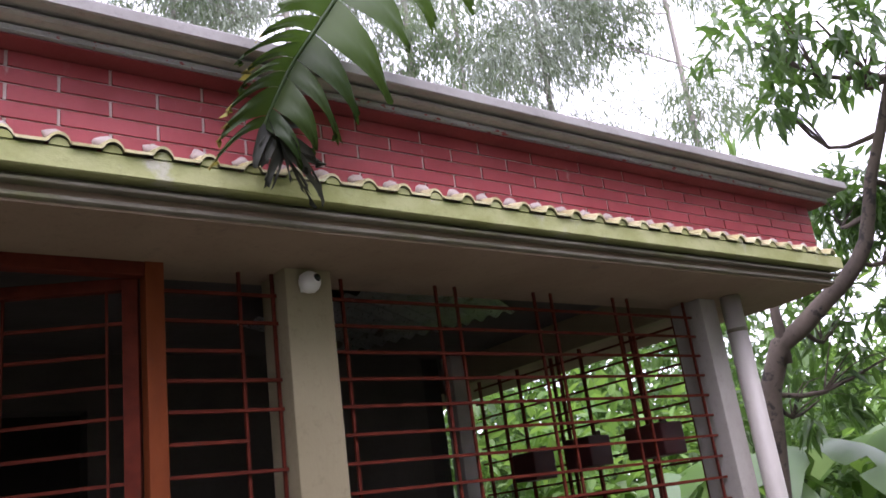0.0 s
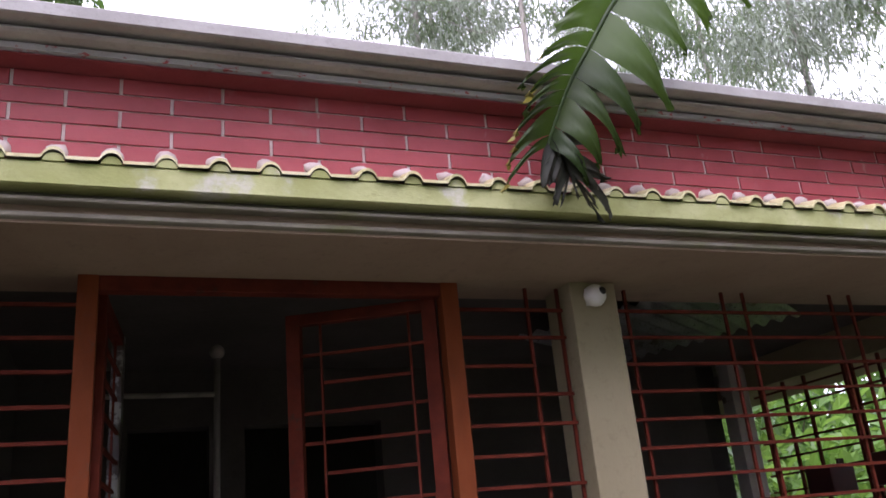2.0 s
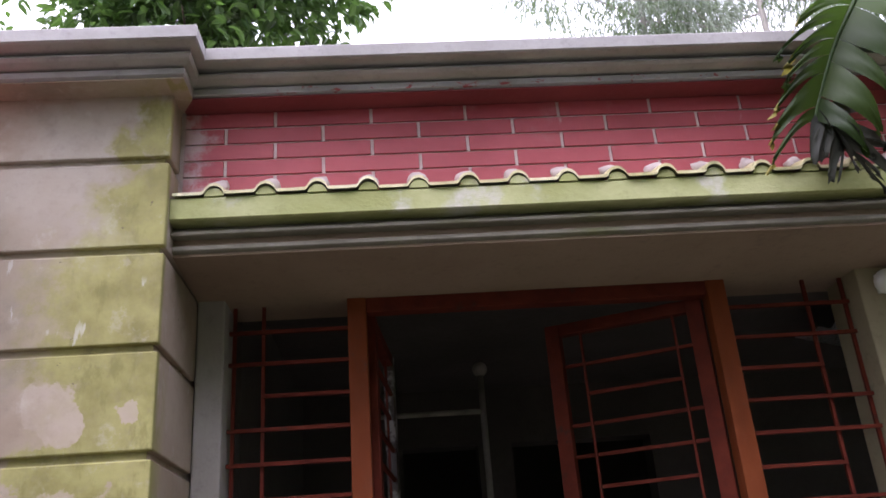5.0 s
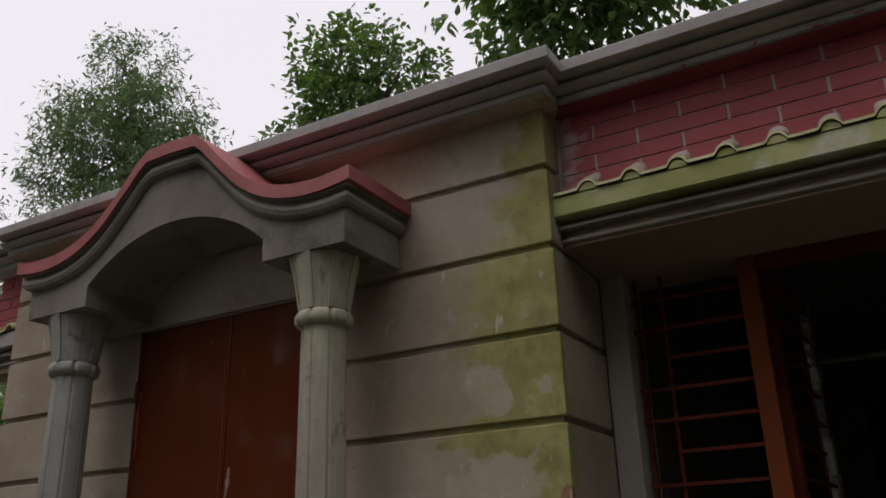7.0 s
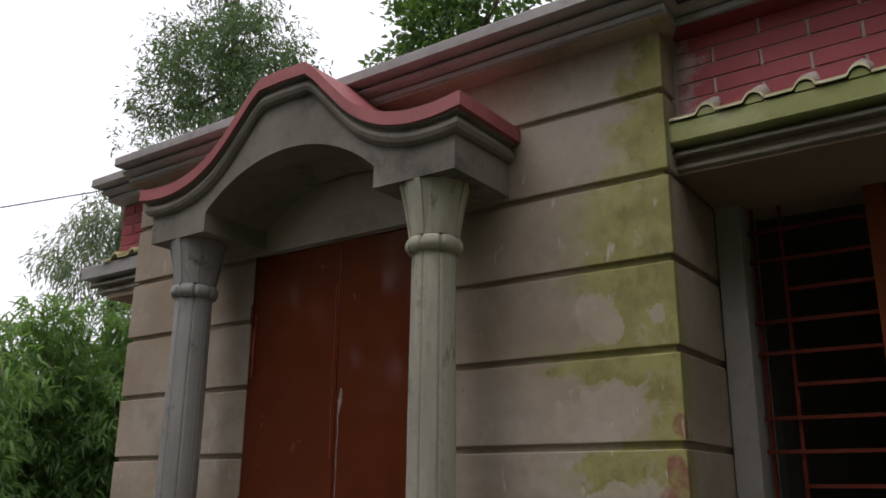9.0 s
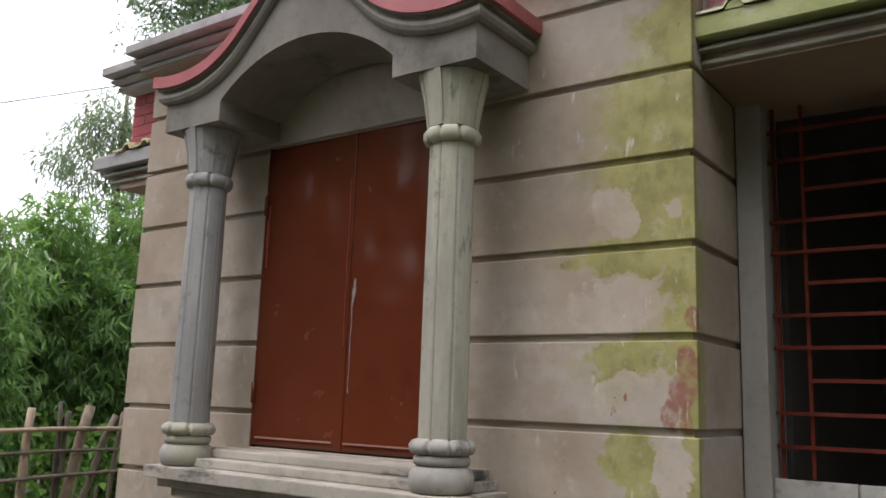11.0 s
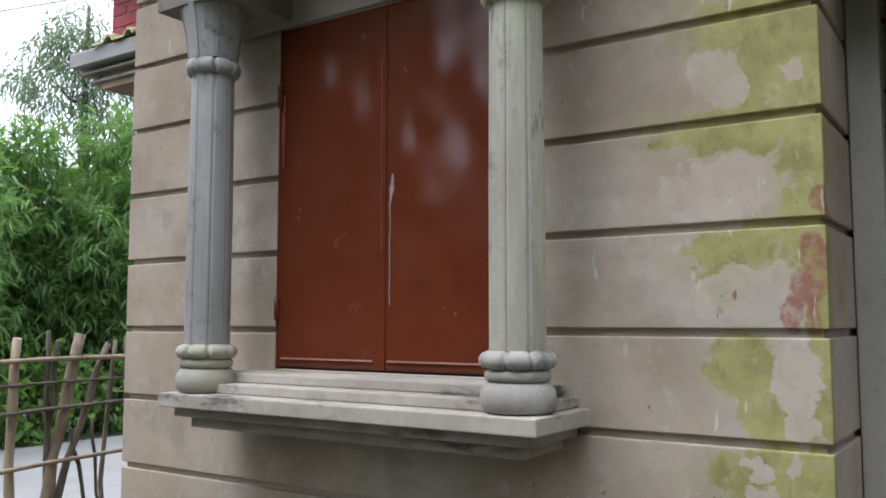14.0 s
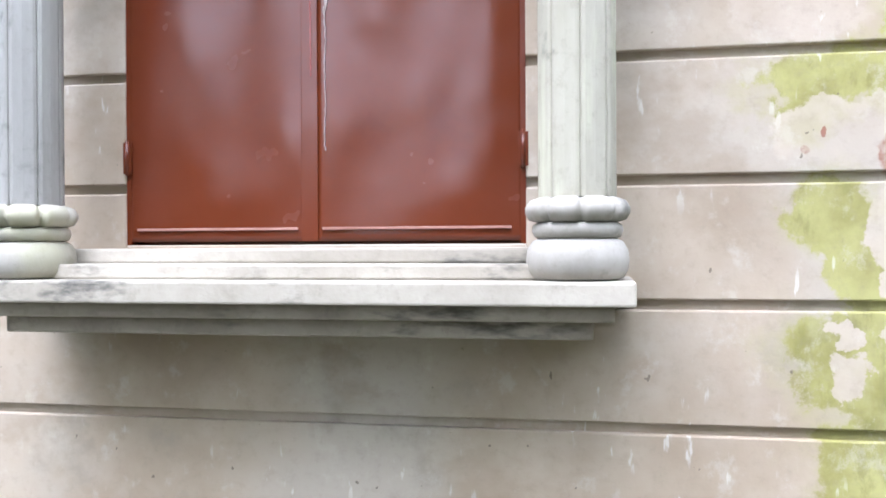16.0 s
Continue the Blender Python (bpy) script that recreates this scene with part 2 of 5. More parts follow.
def leaf_material(name, dark, light, back, gloss=0.4, shine=0.5):
    m = bpy.data.materials.new(name)
    m.use_nodes = True
    nt = m.node_tree
    b = nt.nodes["Principled BSDF"]
    r = nt.nodes.new("ShaderNodeNewGeometry").outputs["Random Per Island"]
    col = blend(nt, r, dark, light)
    nt.links.new(col, b.inputs["Base Color"])
    b.inputs["Roughness"].default_value = gloss
    b.inputs["Specular IOR Level"].default_value = shine
    tr = add(nt, "ShaderNodeBsdfTranslucent", Color=(*back, 1.0))
    mx = nt.nodes.new("ShaderNodeMixShader")
    mx.inputs[0].default_value = 0.38
    nt.links.new(b.outputs[0], mx.inputs[1])
    nt.links.new(tr.outputs[0], mx.inputs[2])
    nt.links.new(mx.outputs[0], nt.nodes["Material Output"].inputs[0])
    return m


PLASTER = weathered_plaster()
COLUMN_MOSSY = surface("mossy_streaked_cement", (0.26, 0.24, 0.185), (0.42, 0.395, 0.33), 0.86, scale=3.5, fine=70, relief=0.2, spot=(0.13, 0.125, 0.105), spot_at=(0.58, 0.70), spot_scale=6.0, stretch=(1, 1, 0.4), tint=(0.34, 0.335, 0.22), streak=(0.43, 0.42, 0.315))
COLUMN_GREY = surface("streaked_cement", (0.225, 0.215, 0.20), (0.38, 0.37, 0.35), 0.86, scale=3.5, fine=70, relief=0.2, spot=(0.13, 0.125, 0.115), spot_at=(0.58, 0.72), spot_scale=6.0, stretch=(1, 1, 0.4), streak=(0.33, 0.325, 0.30))
SILL = surface("stained_sill_cement", (0.275, 0.243, 0.197), (0.43, 0.392, 0.332), 0.88, scale=4.0, fine=70, relief=0.25, spot=(0.085, 0.08, 0.07), spot_at=(0.53, 0.66), spot_scale=4.5, spot_stretch=(0.6, 1, 1.6))
# Dirt stains, and the shade below the sill painted into the base colour.
SILL_DIRT_SHADE = surface("dirty_shaded_sill_cement", (0.19, 0.157, 0.122), (0.335, 0.292, 0.238), 0.9, scale=5.0, fine=70, relief=0.25, spot=(0.07, 0.062, 0.052), spot_at=(0.52, 0.68), spot_scale=5.0, spot_stretch=(0.5, 1, 1.6))
PILASTER = surface("grey_pilaster_plaster", (0.29, 0.265, 0.235), (0.40, 0.375, 0.34), 0.86, scale=3.0, fine=60, spot=(0.21, 0.185, 0.15), spot_at=(0.6, 0.75), stretch=(1, 1, 0.5))
POST_WHITE = surface("old_whitewash", (0.38, 0.35, 0.32), (0.55, 0.52, 0.48), 0.8, scale=5.0, fine=50, spot=(0.12, 0.09, 0.07), spot_at=(0.58, 0.66), spot_scale=7.0)
FRAYED = leaf_material("frayed_leaf_edge", (0.22, 0.19, 0.03), (0.34, 0.28, 0.09), (0.45, 0.40, 0.08), 0.6)
CEMENT = surface("grey_cement", (0.22, 0.20, 0.172), (0.41, 0.385, 0.345), 0.88, scale=3.5, fine=70, relief=0.2, spot=(0.125, 0.12, 0.105), spot_at=(0.56, 0.70), spot_scale=5.0, stretch=(1, 1, 0.6), tint=(0.31, 0.305, 0.17))
# Darker than CEMENT; used on the hood and the verandah pipe.
HOODGREY = surface("darker_cement", (0.145, 0.128, 0.104), (0.28, 0.255, 0.215), 0.9, scale=3.0, fine=70, relief=0.2, spot=(0.095, 0.088, 0.075), spot_at=(0.55, 0.72), spot_scale=4.0, stretch=(1, 1, 0.6))
COPING = surface("coping_cement", (0.27, 0.255, 0.245), (0.43, 0.415, 0.40), 0.85, scale=2.5, fine=60, spot=(0.17, 0.16, 0.15), spot_at=(0.6, 0.8), flecks=(0.30, 0.06, 0.06))
SOFFIT = surface("soffit_cement", (0.235, 0.165, 0.112), (0.32, 0.238, 0.17), 0.9, scale=2.0, fine=50, spot=(0.15, 0.115, 0.09), spot_at=(0.6, 0.8))
MOSSY = surface("mossy_cement", (0.25, 0.27, 0.08), (0.46, 0.47, 0.24), 0.85, scale=4.0, fine=70, spot=(0.50, 0.49, 0.42), spot_at=(0.55, 0.68), spot_scale=3.0, stretch=(1, 1, 1.6))
TILE = surface("yellow_glazed_tile", (0.48, 0.43, 0.20), (0.66, 0.62, 0.40), 0.55, scale=9.0, fine=80, spot=(0.30, 0.29, 0.14), spot_at=(0.55, 0.7), spot_scale=9.0, rand=0.5)
BRICK = surface("red_painted_brick", (0.32, 0.046, 0.056), (0.42, 0.075, 0.088), 0.6, scale=5.0, fine=90, relief=0.15, spot=(0.39, 0.12, 0.13), spot_at=(0.58, 0.74), spot_scale=6.0, rand=0.35, chalk=(0.52, 0.40, 0.40))
# Red paint darkened: the shade under the cornice is put into its colour.
RED_SHADED = surface("shaded_red_paint", (0.15, 0.022, 0.028), (0.21, 0.036, 0.042), 0.7, scale=5.0, fine=80)
JOINT = surface("pale_joint", (0.46, 0.37, 0.35), (0.62, 0.54, 0.52), 0.9, scale=7.0, fine=80)
REDCOPE = surface("red_painted_cement", (0.30, 0.075, 0.075), (0.42, 0.13, 0.13), 0.6, scale=5.0, fine=70, spot=(0.26, 0.17, 0.15), spot_at=(0.6, 0.75))
FOLD = surface("worn_red_edge", (0.24, 0.10, 0.07), (0.36, 0.19, 0.15), 0.5, scale=20.0)
# Darker, browner than the fascia, with greenish spots.
BANDS = surface("dark_band_cement", (0.13, 0.115, 0.085), (0.25, 0.23, 0.18), 0.9, scale=4.0, fine=60, spot=(0.16, 0.165, 0.07), spot_at=(0.5, 0.7), spot_scale=2.5)
SHUTTER = surface("red_oxide_sheet", (0.090, 0.0188, 0.0072), (0.120, 0.0268, 0.0104), 0.21, scale=1.6, fine=9, relief=0.012, spot=(0.088, 0.0172, 0.0078), spot_at=(0.5, 0.7), spot_scale=2.2, shine=0.36)
# Pale spots are paint flakes and also carry the stile's painted glint.
FLAKY_GLINT = surface("flaky_glint_steel", (0.04, 0.028, 0.022), (0.08, 0.055, 0.045), 0.45, scale=9.0, fine=50, stretch=(1, 1, 0.4), spot=(0.26, 0.25, 0.235), spot_at=(0.50, 0.58), spot_scale=11.0)
PAINTRUN = surface("bright_red_run", (0.20, 0.028, 0.018), (0.28, 0.05, 0.035), 0.35, scale=30.0)
POSTRED = surface("red_oxide_angle", (0.135, 0.030, 0.008), (0.20, 0.048, 0.013), 0.75, shine=0.18, scale=8.0, fine=60, spot=(0.10, 0.045, 0.03), spot_at=(0.62, 0.75), spot_scale=10.0, stretch=(1, 1, 0.4))
BARRED = surface("red_oxide_bar", (0.075, 0.013, 0.008), (0.14, 0.026, 0.013), 0.8, scale=12.0, fine=70, spot=(0.07, 0.03, 0.02), spot_at=(0.6, 0.72), spot_scale=14.0, shine=0.15)
PILLAR = surface("olive_plaster", (0.23, 0.193, 0.115), (0.295, 0.252, 0.16), 0.85, scale=2.0, fine=60, stretch=(1, 1, 0.4), shine=0.3)
WHITEWASH = surface("whitewashed_block", (0.30, 0.285, 0.25), (0.46, 0.44, 0.40), 0.9, scale=6.0, fine=60, spot=(0.22, 0.21, 0.19), spot_at=(0.55, 0.65), spot_scale=8.0)
# Grey plaster made near-black: the verandah's shade is put into the colour.
INNER_SHADED = surface("shade_darkened_inner_plaster", (0.045, 0.039, 0.034), (0.075, 0.066, 0.058), 0.9, scale=2.0, fine=40)
# Near-black colour standing in for shade in the openings.
SHADE_BLACK = surface("shade_black_panel", (0.018, 0.014, 0.011), (0.03, 0.024, 0.02), 0.7)
PVC = surface("dusty_pvc", (0.36, 0.335, 0.30), (0.50, 0.47, 0.43), 0.5, scale=4.0, fine=40, spot=(0.20, 0.14, 0.10), spot_at=(0.58, 0.74), stretch=(1, 1, 0.3))
DOME = surface("white_plastic", (0.72, 0.72, 0.70), (0.80, 0.80, 0.78), 0.35)
BLACK = surface("black_lens", (0.01, 0.01, 0.012), (0.02, 0.02, 0.02), 0.12)
GALV = surface("galvanised_sheet", (0.45, 0.45, 0.46), (0.72, 0.72, 0.73), 0.32, metal=0.85, scale=5.0, spot=(0.16, 0.10, 0.07), spot_at=(0.6, 0.7))
BAMBOO = surface("dry_bamboo", (0.16, 0.115, 0.07), (0.34, 0.26, 0.17), 0.7, scale=9.0, fine=60, stretch=(1, 1, 0.3), rand=0.6, spot=(0.09, 0.07, 0.05), spot_at=(0.58, 0.7))
STICK = surface("weathered_stick", (0.07, 0.055, 0.04), (0.17, 0.135, 0.10), 0.85, scale=9.0, stretch=(1, 1, 0.3), rand=0.6)
BARK = surface("brown_bark", (0.055, 0.042, 0.032), (0.15, 0.115, 0.09), 0.95, scale=6.0, fine=30, relief=0.6, stretch=(1, 1, 0.3))
MANGOBARK = surface("mango_bark", (0.055, 0.042, 0.032), (0.125, 0.098, 0.075), 0.95, scale=5.0, fine=38, relief=0.7, stretch=(1, 1, 0.5), spot=(0.025, 0.021, 0.017), spot_at=(0.54, 0.62), spot_scale=7.0)
SOIL = surface("damp_soil", (0.045, 0.036, 0.027), (0.085, 0.067, 0.05), 0.95, scale=1.5, fine=30, relief=0.6, spot=(0.03, 0.05, 0.015), spot_at=(0.45, 0.6), spot_scale=0.8)
ROAD = surface("pale_concrete", (0.21, 0.205, 0.195), (0.29, 0.282, 0.27), 0.9, scale=1.0, fine=30)
POT = surface("dark_red_plastic", (0.05, 0.012, 0.012), (0.08, 0.02, 0.02), 0.5)
WIRE = surface("black_cable", (0.02, 0.02, 0.02), (0.03, 0.03, 0.03), 0.6)
PALE = surface("bare_steel_scratch", (0.19, 0.13, 0.115), (0.36, 0.29, 0.27), 0.5, scale=40.0)
LEAF_DARK = leaf_material("dark_leaf", (0.026, 0.055, 0.018), (0.085, 0.15, 0.042), (0.14, 0.28, 0.045), 0.35)
LEAF_FEATHER = leaf_material("fine_leaf", (0.035, 0.065, 0.035), (0.12, 0.18, 0.09), (0.16, 0.26, 0.08), 0.5)
LEAF_MID = leaf_material("mid_leaf", (0.04, 0.08, 0.028), (0.12, 0.20, 0.065), (0.18, 0.33, 0.06), 0.45)
# Leaf green greyed and lightened: distance haze is put into the colour.
LEAF_HAZED = leaf_material("hazed_eucalypt_leaf", (0.13, 0.16, 0.12), (0.26, 0.30, 0.235), (0.30, 0.36, 0.22), 0.5)
LEAF_EUC = leaf_material("young_eucalypt_leaf", (0.08, 0.12, 0.07), (0.19, 0.25, 0.14), (0.24, 0.33, 0.14), 0.5)
EUCBARK = surface("pale_smooth_bark", (0.24, 0.215, 0.19), (0.42, 0.385, 0.345), 0.85, scale=3.0, fine=30, stretch=(1, 1, 0.2))
LEAF_LIGHT = leaf_material("bright_leaf", (0.07, 0.15, 0.03), (0.17, 0.30, 0.07), (0.28, 0.48, 0.08), 0.45)
LEAF_BAMBOO = leaf_material("bamboo_leaf", (0.016, 0.046, 0.016), (0.17, 0.30, 0.08), (0.25, 0.45, 0.085), 0.5)
LEAF_BANANA = leaf_material("banana_leaf", (0.020, 0.042, 0.008), (0.042, 0.075, 0.014), (0.065, 0.12, 0.016), 0.45, 0.25)
LEAF_RIB = leaf_material("leaf_rib", (0.05, 0.095, 0.025), (0.065, 0.115, 0.03), (0.12, 0.22, 0.04), 0.4)
LEAF_PALE = leaf_material("pale_banana_leaf", (0.15, 0.24, 0.12), (0.30, 0.40, 0.23), (0.34, 0.50, 0.16), 0.35)
LEAF_DRY = leaf_material("dead_leaf", (0.016, 0.018, 0.012), (0.05, 0.055, 0.038), (0.06, 0.06, 0.04), 0.7)


# ---- mesh helpers ----
def part(name, bm, material, parent=None, label=""):
    me = bpy.data.meshes.new(name)
    bmesh.ops.recalc_face_normals(bm, faces=bm.faces)
    bm.to_mesh(me)
    bm.free()
    me.materials.append(material)
    ob = new(name, me)
    ob.parent = parent
    if label:
        tagged(ob, label)
    return ob


def thing(name, label, category, group="", kind="", at=(0, 0, 0)):
    ob = new(name)
    ob.location = at
    ob.empty_display_size = 0.1
    return tagged(ob, label, category, group, kind)


def box(bm, x0, x1, y0, y1, z0, z1, bev=0.0):
    v = bmesh.ops.create_cube(bm, size=1.0, matrix=Matrix.Translation(((x0 + x1) / 2, (y0 + y1) / 2, (z0 + z1) / 2)) @ Matrix.Diagonal((x1 - x0, y1 - y0, z1 - z0, 1)))["verts"]
    if bev:
        bmesh.ops.bevel(bm, geom=list({e for q in v for e in q.link_edges}), offset=bev, segments=2, affect="EDGES", profile=0.6)
    return bm


def block(x0, x1, y0, y1, z0, z1, bev=0.0):
    return box(bmesh.new(), x0, x1, y0, y1, z0, z1, bev)


def sweep(bm, path, profile, closed=True):
    """A profile of (projection, z) swept along a plan of (x, y, mitre x, mitre y)."""
    rings = [[bm.verts.new((x + p * mx, y + p * my, z)) for p, z in profile] for x, y, mx, my in path]
    n = len(profile)
    for a, b in zip(rings, rings[1:]):
        for i in range(n if closed else n - 1):
            bm.faces.new((a[i], a[(i + 1) % n], b[(i + 1) % n], b[i]))
    if closed:
        bm.faces.new(rings[0])
        bm.faces.new(rings[-1][::-1])
    return bm


def lathe(bm, cx, cy, profile, n=48, lobes=0, depth=0.0, sharp=1.0, turn=0.0):
    """Turned shape of (radius, z); lobes cut narrow grooves of that depth."""
    rings = []
    for r, z in profile:
        ring = []
        for i in range(n):
            a = 2 * math.pi * i / n
            cut = depth * abs(math.cos(lobes * (a + turn) / 2)) ** sharp if lobes else 0.0
            ring.append(bm.verts.new((cx + (r - cut) * math.cos(a), cy + (r - cut) * math.sin(a), z)))
        rings.append(ring)
    for a, b in zip(rings, rings[1:]):
        for i in range(n):
            bm.faces.new((a[i], a[(i + 1) % n], b[(i + 1) % n], b[i])).smooth = True
    bm.faces.new(rings[0][::-1])
    bm.faces.new(rings[-1])
    return bm


def tube(bm, pts, radii, n=8):
    rings = []
    for i, p in enumerate(pts):
        p = Vector(p)
        d = (Vector(pts[min(i + 1, len(pts) - 1)]) - Vector(pts[max(i - 1, 0)])).normalized()
        u = d.cross(Vector((0.31, 0.52, 0.79))).normalized()
        w = d.cross(u)
        r = radii[i] if hasattr(radii, "__len__") else radii
        rings.append([bm.verts.new(p + r * (u * math.cos(2 * math.pi * k / n) + w * math.sin(2 * math.pi * k / n))) for k in range(n)])
    for a, b in zip(rings, rings[1:]):
        for k in range(n):
            bm.faces.new((a[k], a[(k + 1) % n], b[(k + 1) % n], b[k])).smooth = True
    bm.faces.new(rings[0][::-1])
    bm.faces.new(rings[-1])
    return bm


def flat_mesh(name, verts, faces, material, parent=None, label=""):
    me = bpy.data.meshes.new(name)
    me.from_pydata(verts, [], faces)
    me.materials.append(material)
    ob = new(name, me)
    ob.parent = parent
    return tagged(ob, label)


def leaves(name, blobs, length, width, material, parent, seed, droop=0.3, label="", clump=9, spread=0.75):
    """Many small folded leaves in sprays within ellipsoids of (centre, radii, count)."""
    rng = np.random.default_rng(seed)
    vs = []
    for c, rad, count in blobs:
        k = max(1, count // clump)
        d = rng.normal(size=(k, 3))
        d /= np.linalg.norm(d, axis=1)[:, None]
        mid = np.array(c) + d * np.array(rad) * (rng.uniform(0.15, 1.0, (k, 1)) ** 0.5) * rng.uniform(0.75, 1.15, (k, 1))
        out = np.repeat(d, clump, 0)
        base = np.repeat(mid, clump, 0) + rng.normal(size=(k * clump, 3)) * length * spread
        way = out * 0.6 + rng.normal(size=base.shape) * 0.65
        way[:, 2] -= droop
        way /= np.linalg.norm(way, axis=1)[:, None]
        side = np.cross(way, rng.normal(size=base.shape) * 0.5 + np.array((0, 0, 1.0)))
        side /= np.linalg.norm(side, axis=1)[:, None] + 1e-6
        up = np.cross(side, way)
        s = rng.uniform(0.6, 1.25, (len(base), 1))
        L, W = length * s, width * s * 0.5
        m1, m2 = base + way * L * 0.3, base + way * L * 0.68 - np.array((0, 0, 1.0)) * L * 0.06
        tip = base + way * L - np.array((0, 0, 1.0)) * L * 0.16
        lift = up * W * 0.35
        vs.append(np.stack([base, m1 + side * W + lift, m2 + side * W * 0.75 + lift, tip, m2 - side * W * 0.75 + lift, m1 - side * W + lift, m1, m2], 1).reshape(-1, 3))
    v = np.concatenate(vs)
    n = len(v) // 8
    f = (np.array([(0, 1, 6, 0), (6, 1, 2, 7), (7, 2, 3, 7), (0, 6, 5, 0), (6, 7, 4, 5), (7, 3, 4, 7)])[None] + 8 * np.arange(n)[:, None, None]).reshape(-1, 4)
    faces = [tuple(dict.fromkeys(q)) for q in f.tolist()]
    return flat_mesh(name, v.tolist(), faces, material, parent, label)


# ---- ground and road ----
def ground_sheet():
    bm = bmesh.new()
    bmesh.ops.create_grid(bm, x_segments=60, y_segments=60, size=1500)
    for v in bm.verts:
        s = 1.0 if abs(v.co.x) + abs(v.co.y) < 1 else (v.co.xy.length / 1500) ** 1.5
        v.co.x, v.co.y = v.co.x * s, v.co.y * s
    return part("ground", bm, SOIL)


tagged(ground_sheet(), "damp brown soil with patches of green", "ground", kind="structure")
tagged(part("road", block(-9.9, -5.6, -60, 60, -0.10, 0.012, 0.01), ROAD), "pale concrete lane beyond the fence", "road", kind="structure")

# ---- front block of the house: rusticated plaster with grooves ----
GROOVE, PITCH, GAPZ = 2.870, 0.2690, 0.022
BX0, WIN0, WIN1, WZ0, WZ1 = -2.64, -1.80, -0.835, 1.39, 2.605
wall_front = tagged(new("wall_front"), "beige rendered wall cut by level grooves, green with algae at the corner", "wall", kind="structure")
core = bmesh.new()
D = 0.016
box(core, BX0 + D, WIN0, D, 0.25, 0, 3.10)
box(core, WIN1, -D, D, 0.25, 0, 3.10)
box(core, WIN0, WIN1, D, 0.25, 0, WZ0)
box(core, WIN0, WIN1, D, 0.25, WZ1, 3.10)
box(core, -0.24, -D, 0.25, 0.62, 0, 3.10)
box(core, BX0 + D, BX0 + 0.24, 0.25, 5.0, 0, 3.10)
part("wall_core", core, PLASTER, wall_front)


def bevelled(bm, off=0.004):
    bmesh.ops.bevel(bm, geom=list(bm.edges), offset=off, segments=2, affect="EDGES", profile=0.5)
    return bm


top = 3.10
for k in range(12):
    low = max(GROOVE - PITCH * k + GAPZ / 2, 0.0) if k < 11 else 0.0
    z0, z1 = low, top
    top = GROOVE - PITCH * k - GAPZ / 2
    if z1 - z0 < 0.03:
        continue
    spans = [(BX0, 0.0)]
    if z0 < WZ1 and z1 > WZ0:
        spans = [(BX0, WIN0), (WIN1, 0.0)]
        if z1 > WZ1 + 0.02:
            spans = [(BX0, 0.0)] if z0 > WZ1 - 0.012 else spans
    bm = bmesh.new()
    for x0, x1 in spans:
        if x1 == 0.0:
            # front face and return round the corner
            pl = [(x0, 0.0), (0.0, 0.0), (0.0, 0.403), (-D, 0.403), (-D, D), (x0, D)]
            a = [bm.verts.new((x, y, z0)) for x, y in pl]
            b = [bm.verts.new((x, y, z1)) for x, y in pl]
            for i in range(6):
                bm.faces.new((a[i], a[(i + 1) % 6], b[(i + 1) % 6], b[i]))
            bm.faces.new(a[::-1])
            bm.faces.new(b)
        else:
            box(bm, x0, x1, 0.0, D, z0, z1)
    if z0 < WZ0 < z1:
        box(bm, WIN0, WIN1, 0.0, D, z0, WZ0)
    if z0 < WZ1 < z1 and len(spans) == 2:
        box(bm, WIN0, WIN1, 0.0, D, WZ1, z1)
    part("course", bevelled(bm), PLASTER, wall_front)

# room behind the shutters and the rear of the house
body = tagged(new("house_body"), "plain rear walls and flat roof slab of the house", "wall", kind="structure")
part("rear_wall", block(-2.6, 5.0, 6.0, 6.2, 0, 3.0), CEMENT, body)
part("roof_slab", block(-2.62, 5.15, 0.30, 6.2, 2.86, 2.98), CEMENT, body)
part("side_wall", block(-0.22, 0.10, 0.62, 6.0, 0, 2.86), INNER_SHADED, body)

# ---- red brick band above the canopy ----
RY, RX1 = 0.110, 5.24
wall_parapet = tagged(new("wall_parapet"), "red painted brick parapet with pale joints, chalky stains", "wall", kind="structure")
bm = bmesh.new()
box(bm, -0.05, RX1, RY, RY + 0.2, 2.70, 3.12)
box(bm, RX1 - 0.2, RX1, RY + 0.2, 6.0, 2.70, 3.12)
box(bm, -2.957, BX0 + 0.05, RY, RY + 0.2, 2.70, 3.12)
box(bm, -2.957, -2.757, RY + 0.2, 6.0, 2.70, 3.12)
part("backing", bm, JOINT, wall_parapet, "pale mortar backing")

# ---- cornice round the parapet ----
CORN = [(-0.20, 3.084), (0.0, 3.084), (0.078, 3.087), (0.086, 3.092), (0.087, 3.110), (0.080, 3.113), (0.048, 3.1135), (0.048, 3.1165), (0.092, 3.1175), (0.118, 3.121), (0.129, 3.128), (0.126, 3.136), (0.108, 3.1405), (0.080, 3.141), (0.080, 3.147), (0.164, 3.148), (0.172, 3.152), (0.172, 3.188), (0.166, 3.194), (-0.20, 3.197)]
bm = bmesh.new()
sweep(bm, [(-2.957, 6.0, -0.3, 0), (-2.957, RY, -0.3, -1), (BX0, RY, 0, -1)], CORN)
sweep(bm, [(BX0, 0.35, -0.06, 0), (BX0, 0, -0.06, -1), (0, 0, 0.58, -1), (0, 0.35, 0.58, 0)], CORN)
sweep(bm, [(0.0, RY, 0, -1), (RX1, RY, 1, -1), (RX1, 6.0, 1, 0)], CORN)
tagged(part("cornice", bm, COPING), "grey moulded cement cornice along the parapet top", "cornice", kind="structure")

